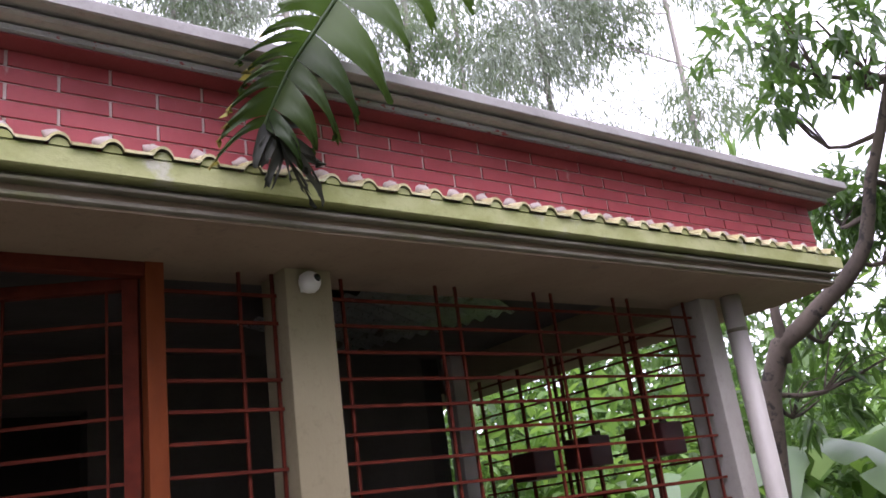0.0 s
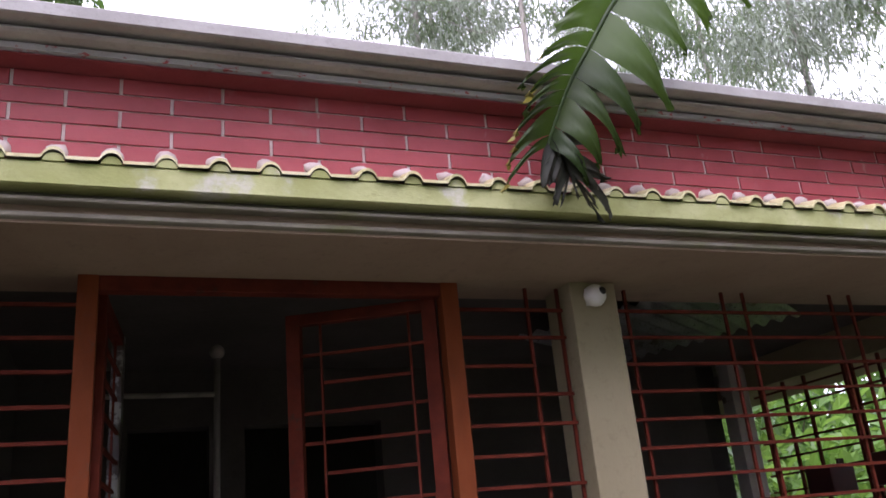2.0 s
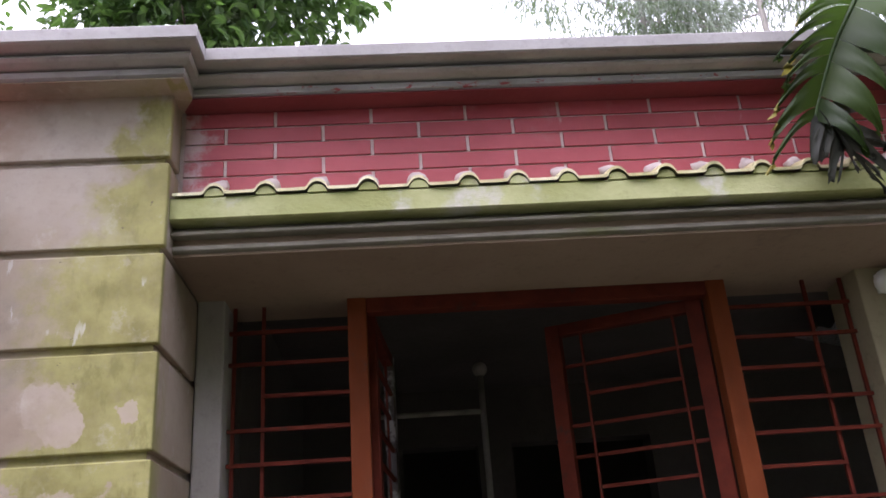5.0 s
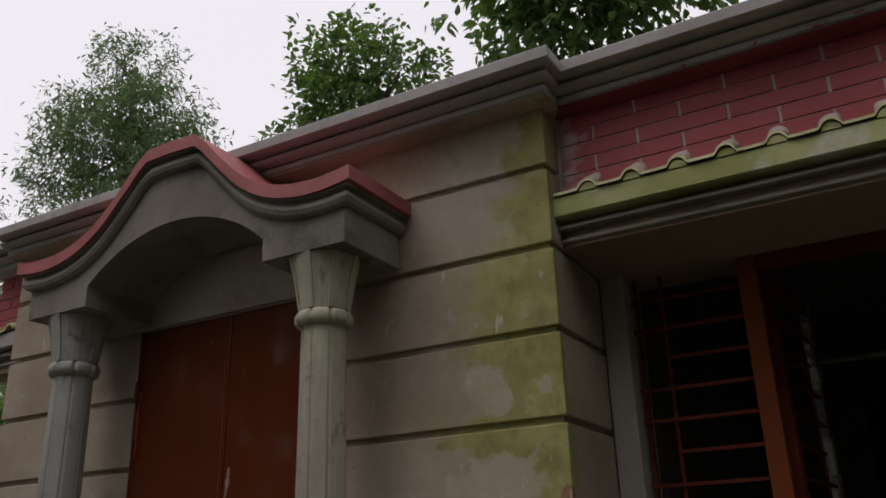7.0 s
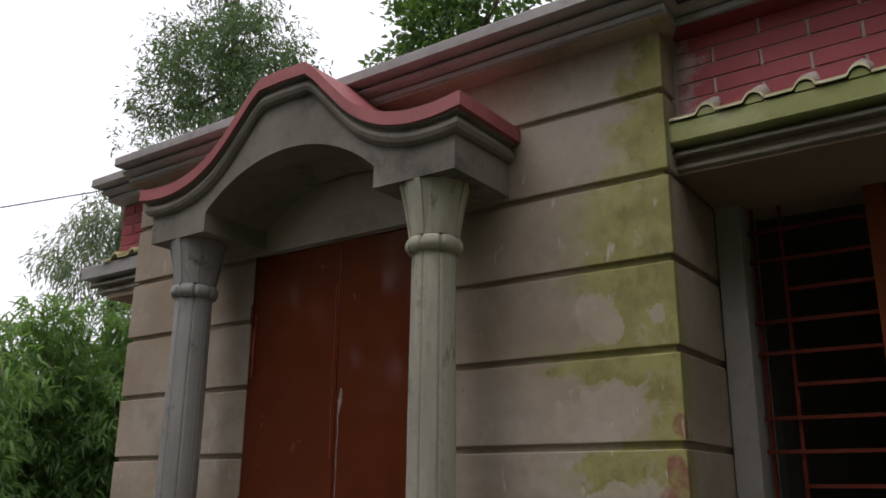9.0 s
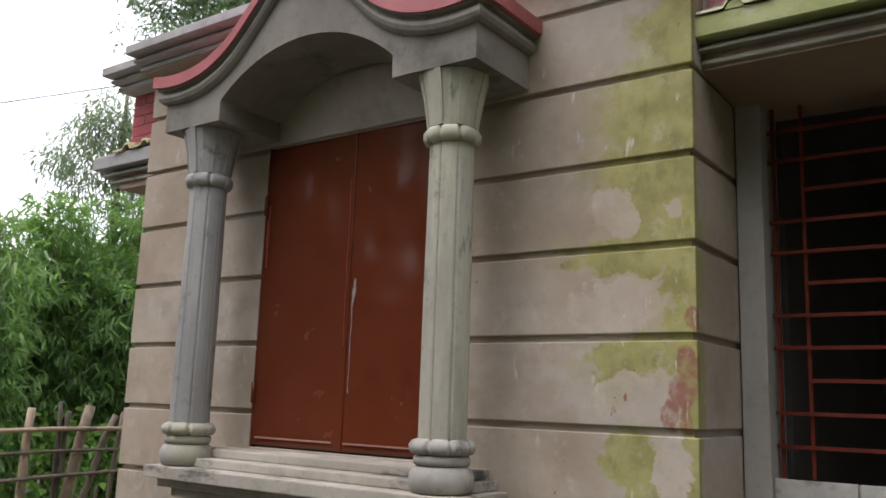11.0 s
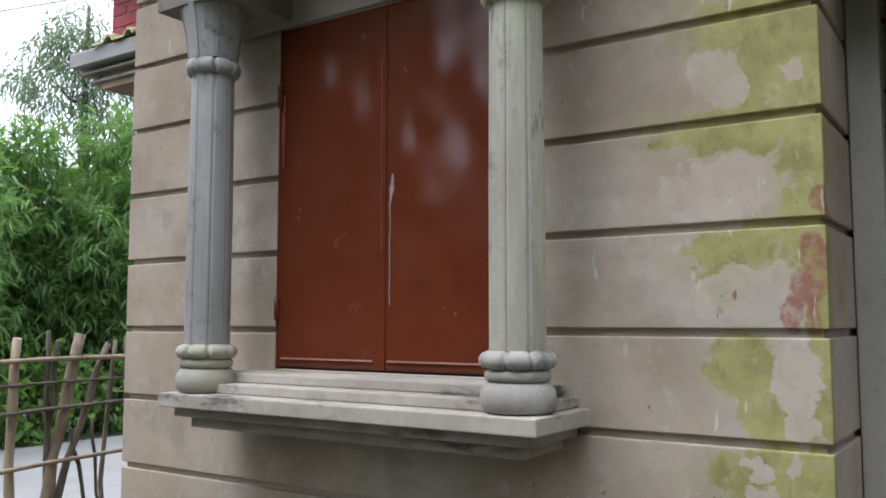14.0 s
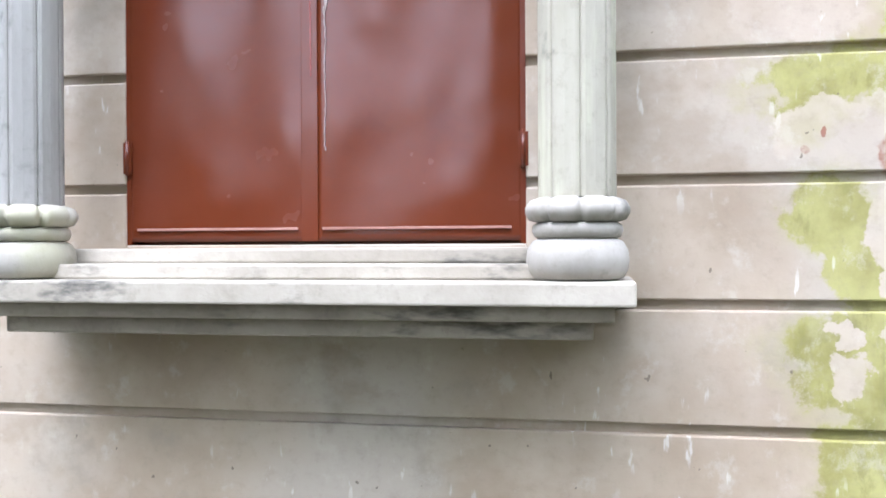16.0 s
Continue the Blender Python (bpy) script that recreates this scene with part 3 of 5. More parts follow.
for nm_, mt_, pth in (("red_underside", RED_SHADED, [(0.012, RY, 0, -1), (RX1, RY, 1, -1), (RX1, 6.0, 1, 0)]), ("plaster_underside", PLASTER, [(BX0, 0.35, -0.06, 0), (BX0, 0, -0.06, -1), (0, 0, 0.58, -1), (0, 0.10, 0.58, 0)])):
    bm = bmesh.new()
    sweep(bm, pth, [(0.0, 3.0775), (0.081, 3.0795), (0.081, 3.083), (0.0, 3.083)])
    part(nm_, bm, mt_, wall_parapet if mt_ == RED_SHADED else wall_front)

# ---- canopy: fascia, bands, soffit, small tiles ----
AX1 = 5.30
canopy = tagged(new("canopy"), "cement canopy with mossy fascia and stepped bands", "canopy", kind="structure")
FASC = [(0.0, 2.696), (0.074, 2.696), (0.080, 2.700), (0.080, 2.758), (0.074, 2.766), (0.0, 2.772)]
BAND1 = [(0.0, 2.661), (0.050, 2.661), (0.054, 2.664), (0.054, 2.673), (0.046, 2.677), (0.026, 2.681), (0.022, 2.696), (0.0, 2.696)]
BAND2 = [(0.0, 2.613), (0.030, 2.622), (0.034, 2.626), (0.034, 2.637), (0.024, 2.641), (0.006, 2.645), (0.004, 2.661), (0.0, 2.661)]
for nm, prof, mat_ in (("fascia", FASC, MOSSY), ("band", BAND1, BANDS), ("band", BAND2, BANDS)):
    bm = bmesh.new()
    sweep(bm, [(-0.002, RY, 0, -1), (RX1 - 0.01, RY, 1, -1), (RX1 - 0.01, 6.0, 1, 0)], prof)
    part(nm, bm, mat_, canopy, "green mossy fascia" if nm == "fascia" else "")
    bm = bmesh.new()
    sweep(bm, [(-2.957 - 0.05, 6.0, -1.8, 0), (-2.957 - 0.05, RY, -1.8, -1), (BX0 + 0.002, RY, 0, -1)], prof)
    part(nm, bm, COPING if nm == "fascia" else CEMENT, canopy)
bm = bmesh.new()
under = [(RY - 0.02, 2.611), (RY - 0.02, 2.70), (0.62, 2.70), (0.62, 2.592), (0.40, 2.592)]
ends = [[bm.verts.new((x, y, z)) for y, z in under] for x in (0.0, RX1 + 0.01)]
for i in range(5):
    bm.faces.new((ends[0][i], ends[0][(i + 1) % 5], ends[1][(i + 1) % 5], ends[1][i]))
bm.faces.new(ends[0])
bm.faces.new(ends[1][::-1])
box(bm, 4.70, RX1 + 0.01, 0.62, 6.0, 2.592, 2.70)
box(bm, -2.99, BX0, RY - 0.02, 6.0, 2.592, 2.70)
part("soffit", bm, SOFFIT, canopy, "brown stained cement soffit")


def tile_mesh():
    """One pan with a rounded hump at its end."""
    bm = bmesh.new()
    prof = [(0.0, 0.0), (0.040, 0.0), (0.078, 0.001), (0.083, 0.004), (0.090, 0.015), (0.100, 0.024), (0.112, 0.027), (0.124, 0.024), (0.134, 0.015), (0.1405, 0.003)]
    th = 0.009
    rings = []
    for y, z in ((0.0, 0.0), (0.004, 0.002), (0.10, 0.030)):
        rings.append([bm.verts.new((x, y, z + h + th)) for x, h in prof] + [bm.verts.new((x, y, z + h)) for x, h in prof[::-1]])
    n = len(rings[0])
    for a, b in zip(rings, rings[1:]):
        for i in range(n):
            bm.faces.new((a[i], a[(i + 1) % n], b[(i + 1) % n], b[i])).smooth = True
    bm.faces.new(rings[0][::-1])
    bm.faces.new(rings[-1])
    bmesh.ops.recalc_face_normals(bm, faces=bm.faces)
    me = bpy.data.meshes.new("roof_tile")
    bm.to_mesh(me)
    bm.free()
    me.materials.append(TILE)
    return me


TILE_MESH = tile_mesh()
rt = random.Random(4)
for i in range(-22, 37):
    x = 0.119 - 0.112 + 0.1418 * i
    if -0.01 < x < 5.2 or -3.07 < x < BX0 - 0.14:
        t_ = new("roof_tile", TILE_MESH)
        t_.location = (x, 0.020 + rt.uniform(-0.004, 0.004), 2.767 + rt.uniform(-0.0015, 0.0015))
        t_.rotation_euler = (rt.uniform(-0.02, 0.02), 0, rt.uniform(-0.012, 0.012))
        t_.parent = canopy
fill_bm = bmesh.new()
prof_ = [(-0.028, 0.0), (-0.022, 0.014), (-0.012, 0.022), (0.0, 0.0245), (0.012, 0.022), (0.022, 0.014), (0.028, 0.0)]
fa, fb = ([fill_bm.verts.new((x, y, z)) for x, z in prof_] for y in (0.0, 0.06))
for i in range(6):
    fill_bm.faces.new((fa[i], fa[i + 1], fb[i + 1], fb[i]))
fill_bm.faces.new((fa[6], fa[0], fb[0], fb[6]))
fill_bm.faces.new(fa[::-1])
fill_bm.faces.new(fb)
FILL = part("hump_filling", fill_bm, MOSSY, canopy)
FILL.location = (0.119, 0.0275, 2.7645)
for i in range(1, 37):
    if 0.119 + 0.1418 * i < 5.2:
        o_ = new("hump_filling", FILL.data)
        o_.location, o_.parent = (0.119 + 0.1418 * i, 0.0275, 2.7645), canopy
# dabs of mortar where each hump meets the wall
for i in range(-22, 37):
    x = 0.119 + 0.1418 * i
    if 0.05 < x < 5.2:
        bm = bmesh.new()
        bmesh.ops.create_icosphere(bm, subdivisions=2, radius=1.0)
        for v in bm.verts:
            n_ = noise.noise(v.co * 1.7 + Vector((i * 3.1, 0, 0)))
            v.co = Vector((x + v.co.x * (0.034 + 0.012 * n_), RY - 0.004 + v.co.y * 0.022, 2.826 + v.co.z * (0.024 + 0.012 * n_)))
        for f_ in bm.faces:
            f_.smooth = True
        part("mortar_dab", bm, JOINT, canopy)

# ---- pilasters ----
for x0, x1, lab in ((0.0, 0.084, "narrow grey plastered pilaster at the wall corner"), (2.093, 2.282, "pale olive plastered pillar between the grilles"), (4.47, 4.605, "pale plastered corner pillar of the verandah")):
    bm = block(x0 + 0.001, x1, 0.403, 0.60, 0, 2.594, 0.006)
    tagged(part("pillar", bm, PILLAR if x0 == 2.093 else PILASTER), lab, "pillar", "verandah pillars", "structure")

# ---- low verandah wall of whitewashed blocks ----
DZ = 1.392
dado = tagged(new("wall_low"), "whitewashed low block wall under the grille", "wall", kind="structure")
bm = bmesh.new()
box(bm, 0.084, 0.455, 0.43, 0.56, 0, DZ - 0.01)
box(bm, 1.675, 2.093, 0.43, 0.56, 0, DZ - 0.01)
box(bm, 2.282, 4.47, 0.43, 0.56, 0, DZ - 0.01)
box(bm, 4.48, 4.60, 0.60, 2.45, 0, DZ - 0.01)
part("backing", bm, CEMENT, dado)
rb = random.Random(8)
for row in range(10):
    z1 = DZ - row * 0.086
    for a, b in ((0.084, 0.455), (1.675, 2.093), (2.282, 4.47)):
        x = a - (0.12 if row % 2 else 0.0)
        while x < b:
            x0, x1 = max(x + 0.003, a), min(x + 0.237, b)
            if x1 - x0 > 0.02:
                part("brick", block(x0, x1, 0.420 + rb.uniform(0, 0.003), 0.44, z1 - 0.081, z1, 0.003), WHITEWASH, dado)
            x += 0.24

# ---- verandah inside ----
tagged(part("floor", block(0.1, 4.6, 0.42, 2.6, 0.0, 0.45), CEMENT), "grey cement verandah floor", "floor", kind="structure")
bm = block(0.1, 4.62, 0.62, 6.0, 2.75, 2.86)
tagged(part("ceiling", bm, INNER_SHADED), "grey verandah ceiling, coloured near-black for shade", "ceiling", kind="structure")
rear = tagged(new("wall_rear_verandah"), "grey plastered wall behind the verandah, coloured near-black for shade", "wall", kind="structure")
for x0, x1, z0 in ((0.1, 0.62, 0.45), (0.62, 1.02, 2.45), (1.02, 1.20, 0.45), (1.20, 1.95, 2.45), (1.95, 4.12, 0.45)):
    part("wall_panel", block(x0, x1, 2.45, 2.6, z0, 2.75), INNER_SHADED, rear)
tagged(part("wall_room", block(0.1, 4.0, 4.4, 4.5, 0.0, 2.75), SHADE_BLACK), "wall of the room behind, coloured near-black for its shade", "wall", kind="structure")
tagged(part("pillar", block(4.336, 4.472, 2.40, 2.52, 0.45, 2.75, 0.008), POST_WHITE), "flaking whitewashed post at the back of the verandah", "pillar", "verandah pillars", "structure")
# Panel added to fill the gap with painted shade.
part("wall_panel", block(4.12, 4.34, 2.56, 2.62, 0.45, 2.75), SHADE_BLACK, rear, "near-black panel standing in for shade in the gap")
bm = bmesh.new()
box(bm, 4.52, 4.60, 0.60, 2.6, 2.56, 2.75)
tagged(part("lintel", bm, PILLAR), "grey cement lintel over the side opening", "lintel", kind="structure")
# White pipe coloured dark grey, so the verandah's dimness is in its colour.
for x, y, zt in ((0.96, 1.45, 2.60),):
    pp = thing("conduit_pipe", "thin plastic pipe, coloured dark grey for the dim verandah", "pipe", at=(x, y, 0.45))
    bm = bmesh.new()
    tube(bm, [(0, 0, 0), (0, 0, zt - 0.45)], 0.014)
    part("pipe", bm, HOODGREY, pp)
    if zt:
        bm = bmesh.new()
        bmesh.ops.create_uvsphere(bm, u_segments=16, v_segments=10, radius=0.032, matrix=Matrix.Translation((0, 0, zt - 0.45)))
        part("pipe_cap", bm, HOODGREY, pp)
        bm = bmesh.new()
        tube(bm, [(-0.55, 0, 1.97), (0, 0, 1.97)], 0.011)
        part("cross_pipe", bm, HOODGREY, pp)


def corrugated():
    """Wavy sheet, its ribs running back into the verandah at a slant."""
    bm = bmesh.new()
    along, across = Vector((0.80, 0.60, 0.0)), Vector((0.60, -0.80, 0.05))
    nx, prev = 120, None
    for i in range(nx + 1):
        u = i / nx - 0.5
        mid = Vector((3.12, 1.28, 2.675)) + across * u * 1.05 + Vector((0, 0, 0.013 * math.sin(i * 2 * math.pi / 10)))
        a, b = bm.verts.new(mid - along * 0.62 - Vector((0, 0, 0.02))), bm.verts.new(mid + along * 0.62 + Vector((0, 0, 0.03)))
        if prev:
            bm.faces.new((prev[0], a, b, prev[1])).smooth = True
        prev = (a, b)
    bmesh.ops.solidify(bm, geom=list(bm.faces), thickness=0.002)
    return part("corrugated_sheet", bm, GALV)


tagged(corrugated(), "corrugated galvanised sheet stored under the verandah ceiling", "metal sheet")

# ---- grilles ----
BAR = 0.1018


def flat_bar(name, parent, a, b, r=0.006, material=None):
    a, b = Vector(a), Vector(b)
    d = b - a
    bm = bmesh.new()
    bmesh.ops.create_cube(bm, size=1.0, matrix=Matrix.LocRotScale((a + b) / 2, d.to_track_quat("Z", "Y"), (2 * r, 2 * r, d.length)))
    return part(name, bm, material or BARRED, parent)


def grille(x0, x1, uprights, lab, z0=DZ, y=0.48, inner=None):
    """Level bars on thin uprights; every third bar is a short one between the inner uprights."""
    g = thing("window_grille", lab, "grille", "verandah grilles")
    for x in uprights:
        flat_bar("upright", g, (x, y + 0.008, z0), (x, y + 0.008, 2.594), 0.0055)
    for k in range(12):
        z = 2.506 - BAR * k
        if z > z0 + 0.03:
            a, b = inner if inner and k % 3 == 2 else (x0, x1)
            flat_bar("crossbar", g, (a, y - 0.004, z), (b, y - 0.004, z), 0.0058)
    return g


grille(0.086, 0.455, (0.100, 0.19), "rust red steel bars beside the door post", inner=(0.19, 0.455))
grille(1.675, 2.09, (1.955, 2.083), "rust red steel bars between door post and pillar", inner=(1.675, 1.955))
grille(2.284, 4.47, (2.30, 2.372, 2.821, 2.924, 3.374, 3.48, 3.899, 4.002, 4.437), "rust red steel bar grille of the open verandah")
g = thing("window_grille", "rust red steel bar grille on the open side of the verandah", "grille", "verandah grilles")
for y in (0.66, 0.98, 1.05, 1.40, 1.60, 1.66, 1.99, 2.18, 2.40):
    flat_bar("upright", g, (4.562, y, DZ), (4.562, y, 2.56), 0.009)
z = 2.506
while z > DZ + 0.03:
    flat_bar("crossbar", g, (4.550, 0.60, z), (4.550, 2.45, z), 0.006)
    z -= BAR

# ---- grille door: posts, head, one leaf ajar inwards, one swung right back ----
door = tagged(new("door_1"), "orange-red steel grille double door, one leaf ajar, one wide open", "door", kind="structure")
part("post", block(0.455, 0.515, 0.44, 0.50, 0.45, 2.594, 0.004), POSTRED, door)
part("post", block(1.612, 1.674, 0.44, 0.50, 0.45, 2.594, 0.004), POSTRED, door)
part("head", block(0.515, 1.612, 0.445, 0.495, 2.545, 2.594, 0.004), BARRED, door)


def door_leaf(hinge, swing, flip):
    w = 0.535
    m = Matrix.Translation(hinge) @ Matrix.Rotation(swing, 4, "Z")
    leaf = part("leaf", block(0.0, 0.05, -0.02, 0.02, 0.03, 2.10, 0.003), BARRED, door)
    leaf.matrix_world = m
    part("stile", block(w - 0.05, w, -0.02, 0.02, 0.03, 2.10, 0.003), BARRED if flip > 0 else FLAKY_GLINT, leaf, "" if flip > 0 else "stile with pale flakes, a glint put into their colour")
    part("rail", block(0.05, w - 0.05, -0.018, 0.018, 2.06, 2.10, 0.003), BARRED, leaf)
    part("rail", block(0.05, w - 0.05, -0.018, 0.018, 0.03, 0.09, 0.003), BARRED, leaf)
    for x in (0.10, w - 0.12):
        flat_bar("upright", leaf, (x, 0, 0.09), (x, 0, 2.06), 0.004)
    for k in range(18):
        z = 1.953 - BAR * k
        a, b = (0.10, w - 0.12) if k % 3 == 1 else (0.05, w - 0.05)
        flat_bar("crossbar", leaf, (a, -0.008, z), (b, -0.008, z), 0.0055)


door_leaf((1.608, 0.50, 0.45), radians(180 - 27), 1)
door_leaf((0.52, 0.50, 0.45), radians(84), -1)

# ---- window: red steel shutters ----
window = tagged(new("window_1"), "closed red-brown steel double shutters with a scratched centre", "window", kind="structure")
part("jamb", box(box(block(WIN0, WIN0 + 0.012, 0.004, 0.06, WZ0, WZ1), WIN1 - 0.012, WIN1, 0.004, 0.06, WZ0, WZ1), WIN0 + 0.012, WIN1 - 0.012, 0.03, 0.06, WZ0, WZ1), SHUTTER, window)


def shutter_leaf(x0, x1, seed, name="shutter"):
    z0, z1 = WZ0 + 0.008, WZ1 - 0.006
    bm = bmesh.new()
    nx, nz = 40, 90
    grid = []
    for j in range(nz + 1):
        row = []
        for i in range(nx + 1):
            u, v = i / nx, j / nz
            x, z = x0 + (x1 - x0) * u, z0 + (z1 - z0) * v
            fade = min(1, min(u, 1 - u) * 7) * min(1, min(v, 1 - v) * 12)
            d = 0.0075 * noise.noise(Vector((x * 4 + seed, 3.0, z * 3))) + 0.0012 * noise.noise(Vector((x * 11, seed, z * 9)))
            for cx, cz, r, h in ((0.72, 0.74, 0.07, 0.006), (0.70, 0.57, 0.06, -0.005), (0.4, 0.83, 0.06, 0.005), (0.30, 0.45, 0.07, 0.004), (0.25, 0.62, 0.05, -0.004)):
                q = ((u - cx) / (r * 2.2)) ** 2 + ((v - cz) / r) ** 2
                d += 1.6 * h * math.exp(-q) * (0.8 if seed < 3 else 1.0)
            row.append(bm.verts.new((x, 0.0045 - max(min(d, 0.0085), -0.010) * fade, z)))
        grid.append(row)
    for j in range(nz):
        for i in range(nx):
            bm.faces.new((grid[j][i], grid[j][i + 1], grid[j + 1][i + 1], grid[j + 1][i])).smooth = True
    ret = bmesh.ops.extrude_face_region(bm, geom=list(bm.faces))
    for v in ret["geom"]:
        if isinstance(v, bmesh.types.BMVert):
            v.co.y = 0.022
    return part(name, bm, SHUTTER, window)


left_leaf = shutter_leaf(WIN0 + 0.006, -1.322, 1.0)
right_leaf = shutter_leaf(-1.318, WIN1 - 0.006, 6.0)
part("meeting_strip", block(-1.356, -1.316, 0.0015, 0.0048, WZ0 + 0.008, WZ1 - 0.006, 0.0015), SHUTTER, left_leaf)
for lf, x0, x1 in ((left_leaf, WIN0 + 0.03, -1.365), (right_leaf, -1.305, WIN1 - 0.032)):
    part("fold", block(x0, x1, -0.0022, 0.004, WZ0 + 0.034, WZ0 + 0.040, 0.001), FOLD, lf, "worn bright edge of the folded sheet")
for x, lf in ((WIN0 + 0.005, left_leaf), (WIN1 - 0.005, right_leaf)):
    for z in (1.60, 2.36):
        bm = bmesh.new()
        tube(bm, [(x, -0.002, z - 0.042), (x, -0.002, z + 0.042)], 0.005, 8)
        box(bm, x - 0.011, x + 0.011, -0.0025, 0.004, z - 0.038, z + 0.038, 0.001)
        part("hinge", bm, SHUTTER, lf)
rs = random.Random(5)
bm = bmesh.new()
pts = []
z = 2.03
while z > 1.60:
    w = 0.0016 if z < 1.93 else 0.0105 - abs(z - 1.985) * 0.15 + rs.uniform(-0.0015, 0.0015)
    pts.append((-1.298 + rs.uniform(-0.0008, 0.0008) + 0.0014 * math.sin(z * 41) + 0.008 * min(1, max(0, (z - 1.93) / 0.05)), z, max(w * (0.45 if z < 1.75 else 0.8), 0.0011)))
    z -= 0.009
for (xa, za, wa), (xb, zb, wb) in zip(pts, pts[1:]):
    box(bm, xa - wa, xa + wa, 0.0015, 0.0060, zb, za)
part("scratch", bm, PALE, right_leaf, "pale drip of bare metal under the lost latch")

for x, za, zb, w in ((WIN0 + 0.028, 2.36, 2.10, 0.0035), (WIN0 + 0.020, 2.30, 2.18, 0.0022), (-1.332, 2.42, 1.78, 0.0012)):
    bm = bmesh.new()
    n = 9
    for k in range(n):
        z1_, z0_ = za + (zb - za) * k / n, za + (zb - za) * (k + 1) / n
        o_ = rs.uniform(-0.0015, 0.0015)
        box(bm, x + o_ - w, x + o_ + w, -0.0012 if x < -1.4 else 0.0002, 0.0035, z0_, z1_)
    part("paint_run", bm, PAINTRUN, left_leaf, "brighter red paint run")

# ---- sill: stepped cement slabs ----
XC = -1.3155
sill = thing("window_sill", "stepped grey cement window sill with stained front edge", "window sill", kind="structure")
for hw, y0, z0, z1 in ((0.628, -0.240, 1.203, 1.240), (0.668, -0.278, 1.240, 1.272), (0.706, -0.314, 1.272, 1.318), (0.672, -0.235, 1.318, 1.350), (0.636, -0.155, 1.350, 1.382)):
    part("slab", block(XC - hw, XC + hw, y0, 0.002, z0 + 0.0005, z1, 0.005), SILL if z0 > 1.26 else SILL_DIRT_SHADE, sill, "" if z0 > 1.26 else "dirt-stained underside slab, its shade put into the colour")


# ---- columns ----
RIBBED = ((-0.10, 1.025), (0.10, 1.025), (0.115, 0.968), (0.39, 0.982), (0.6704, 0.968))
SEAMED = ((-0.035, 0.985), (0.0, 0.945), (0.035, 0.985), (0.12, 1.0), (0.39, 0.985), (0.665, 1.0))


def fluted(bm, profile, stave):
    """Eight flat staves, with proud ribs or narrow seams between them."""
    rings = []
    for r, z in profile:
        ring = []
        for k in range(8):
            a0 = k * math.pi / 4 + 0.12
            for da, f in stave:
                a = a0 + da
                ring.append(bm.verts.new((r * f * math.cos(a), r * f * math.sin(a), z)))
        rings.append(ring)
    n = len(rings[0])
    for a, b in zip(rings, rings[1:]):
        for i in range(n):
            bm.faces.new((a[i], a[(i + 1) % n], b[(i + 1) % n], b[i]))
    bm.faces.new(rings[0][::-1])
    bm.faces.new(rings[-1])
    return bm


def column(cx, cy, lab, stone):
    c = thing("column", lab, "column", "window columns", at=(cx, cy, 1.316))
    z = lambda v: v - 1.316
    bm = bmesh.new()
    lathe(bm, 0, 0, [(0.070, z(1.3185)), (0.088, z(1.323)), (0.097, z(1.338)), (0.100, z(1.357)), (0.097, z(1.377)), (0.088, z(1.393)), (0.076, z(1.399))], 48)
    part("base", bm, CEMENT, c)
    bm = bmesh.new()
    lathe(bm, 0, 0, [(0.076, z(1.399)), (0.084, z(1.403)), (0.088, z(1.414)), (0.086, z(1.425)), (0.078, z(1.430))], 48)
    part("base_ring", bm, CEMENT, c)
    bm = bmesh.new()
    lathe(bm, 0, 0, [(0.078, z(1.430)), (0.094, z(1.435)), (0.102, z(1.448)), (0.102, z(1.459)), (0.094, z(1.472)), (0.074, z(1.479))], 160, 8, 0.016, 22, -0.12)
    part("lobed_ring", bm, CEMENT, c)
    bm = bmesh.new()
    fluted(bm, [(0.0755, z(1.478)), (0.0755, z(1.9)), (0.072, z(2.398))], SEAMED)
    part("shaft", bm, stone, c)
    bm = bmesh.new()
    lathe(bm, 0, 0, [(0.070, z(2.397)), (0.086, z(2.402)), (0.094, z(2.416)), (0.094, z(2.432)), (0.086, z(2.446)), (0.074, z(2.452))], 160, 8, 0.013, 22, -0.12)
    part("neck_ring", bm, stone, c)
    bm = bmesh.new()
    fluted(bm, [(0.082, z(2.451)), (0.088, z(2.49)), (0.098, z(2.55)), (0.110, z(2.60)), (0.116, z(2.6265))], RIBBED)
    part("capital", bm, stone, c, "fluted bell capital")


column(-0.718, -0.206, "grey fluted cement column streaked with green", COLUMN_MOSSY)
column(-1.913, -0.206, "grey fluted cement column", COLUMN_GREY)

# ---- hood over the window ----
CURVE = [(0.118, 3.122), (0.155, 3.094), (0.235, 3.010), (0.350, 2.900), (0.46, 2.836), (0.58, 2.804), (0.70, 2.800), (0.81, 2.814)]


def hood_z(u):
    """Height of the coping's underside at a distance from its middle: level crown, then an ogee."""
    u = abs(u)
    if u <= CURVE[0][0]:
        return CURVE[0][1] + 0.004 * (1 - u / CURVE[0][0])
    xs, zs = [c[0] for c in CURVE], [c[1] for c in CURVE]
    i = max(0, min(len(xs) - 2, sum(1 for x in xs if x <= u) - 1))

    def slope(k):
        a, b = max(k - 1, 0), min(k + 1, len(xs) - 1)
        return (zs[b] - zs[a]) / (xs[b] - xs[a])

    h = xs[i + 1] - xs[i]
    s = (u - xs[i]) / h
    return (2 * s**3 - 3 * s**2 + 1) * zs[i] + (s**3 - 2 * s**2 + s) * h * slope(i) + (3 * s**2 - 2 * s**3) * zs[i + 1] + (s**3 - s**2) * h * slope(i + 1)


HC, HY = -1.3155, -0.322
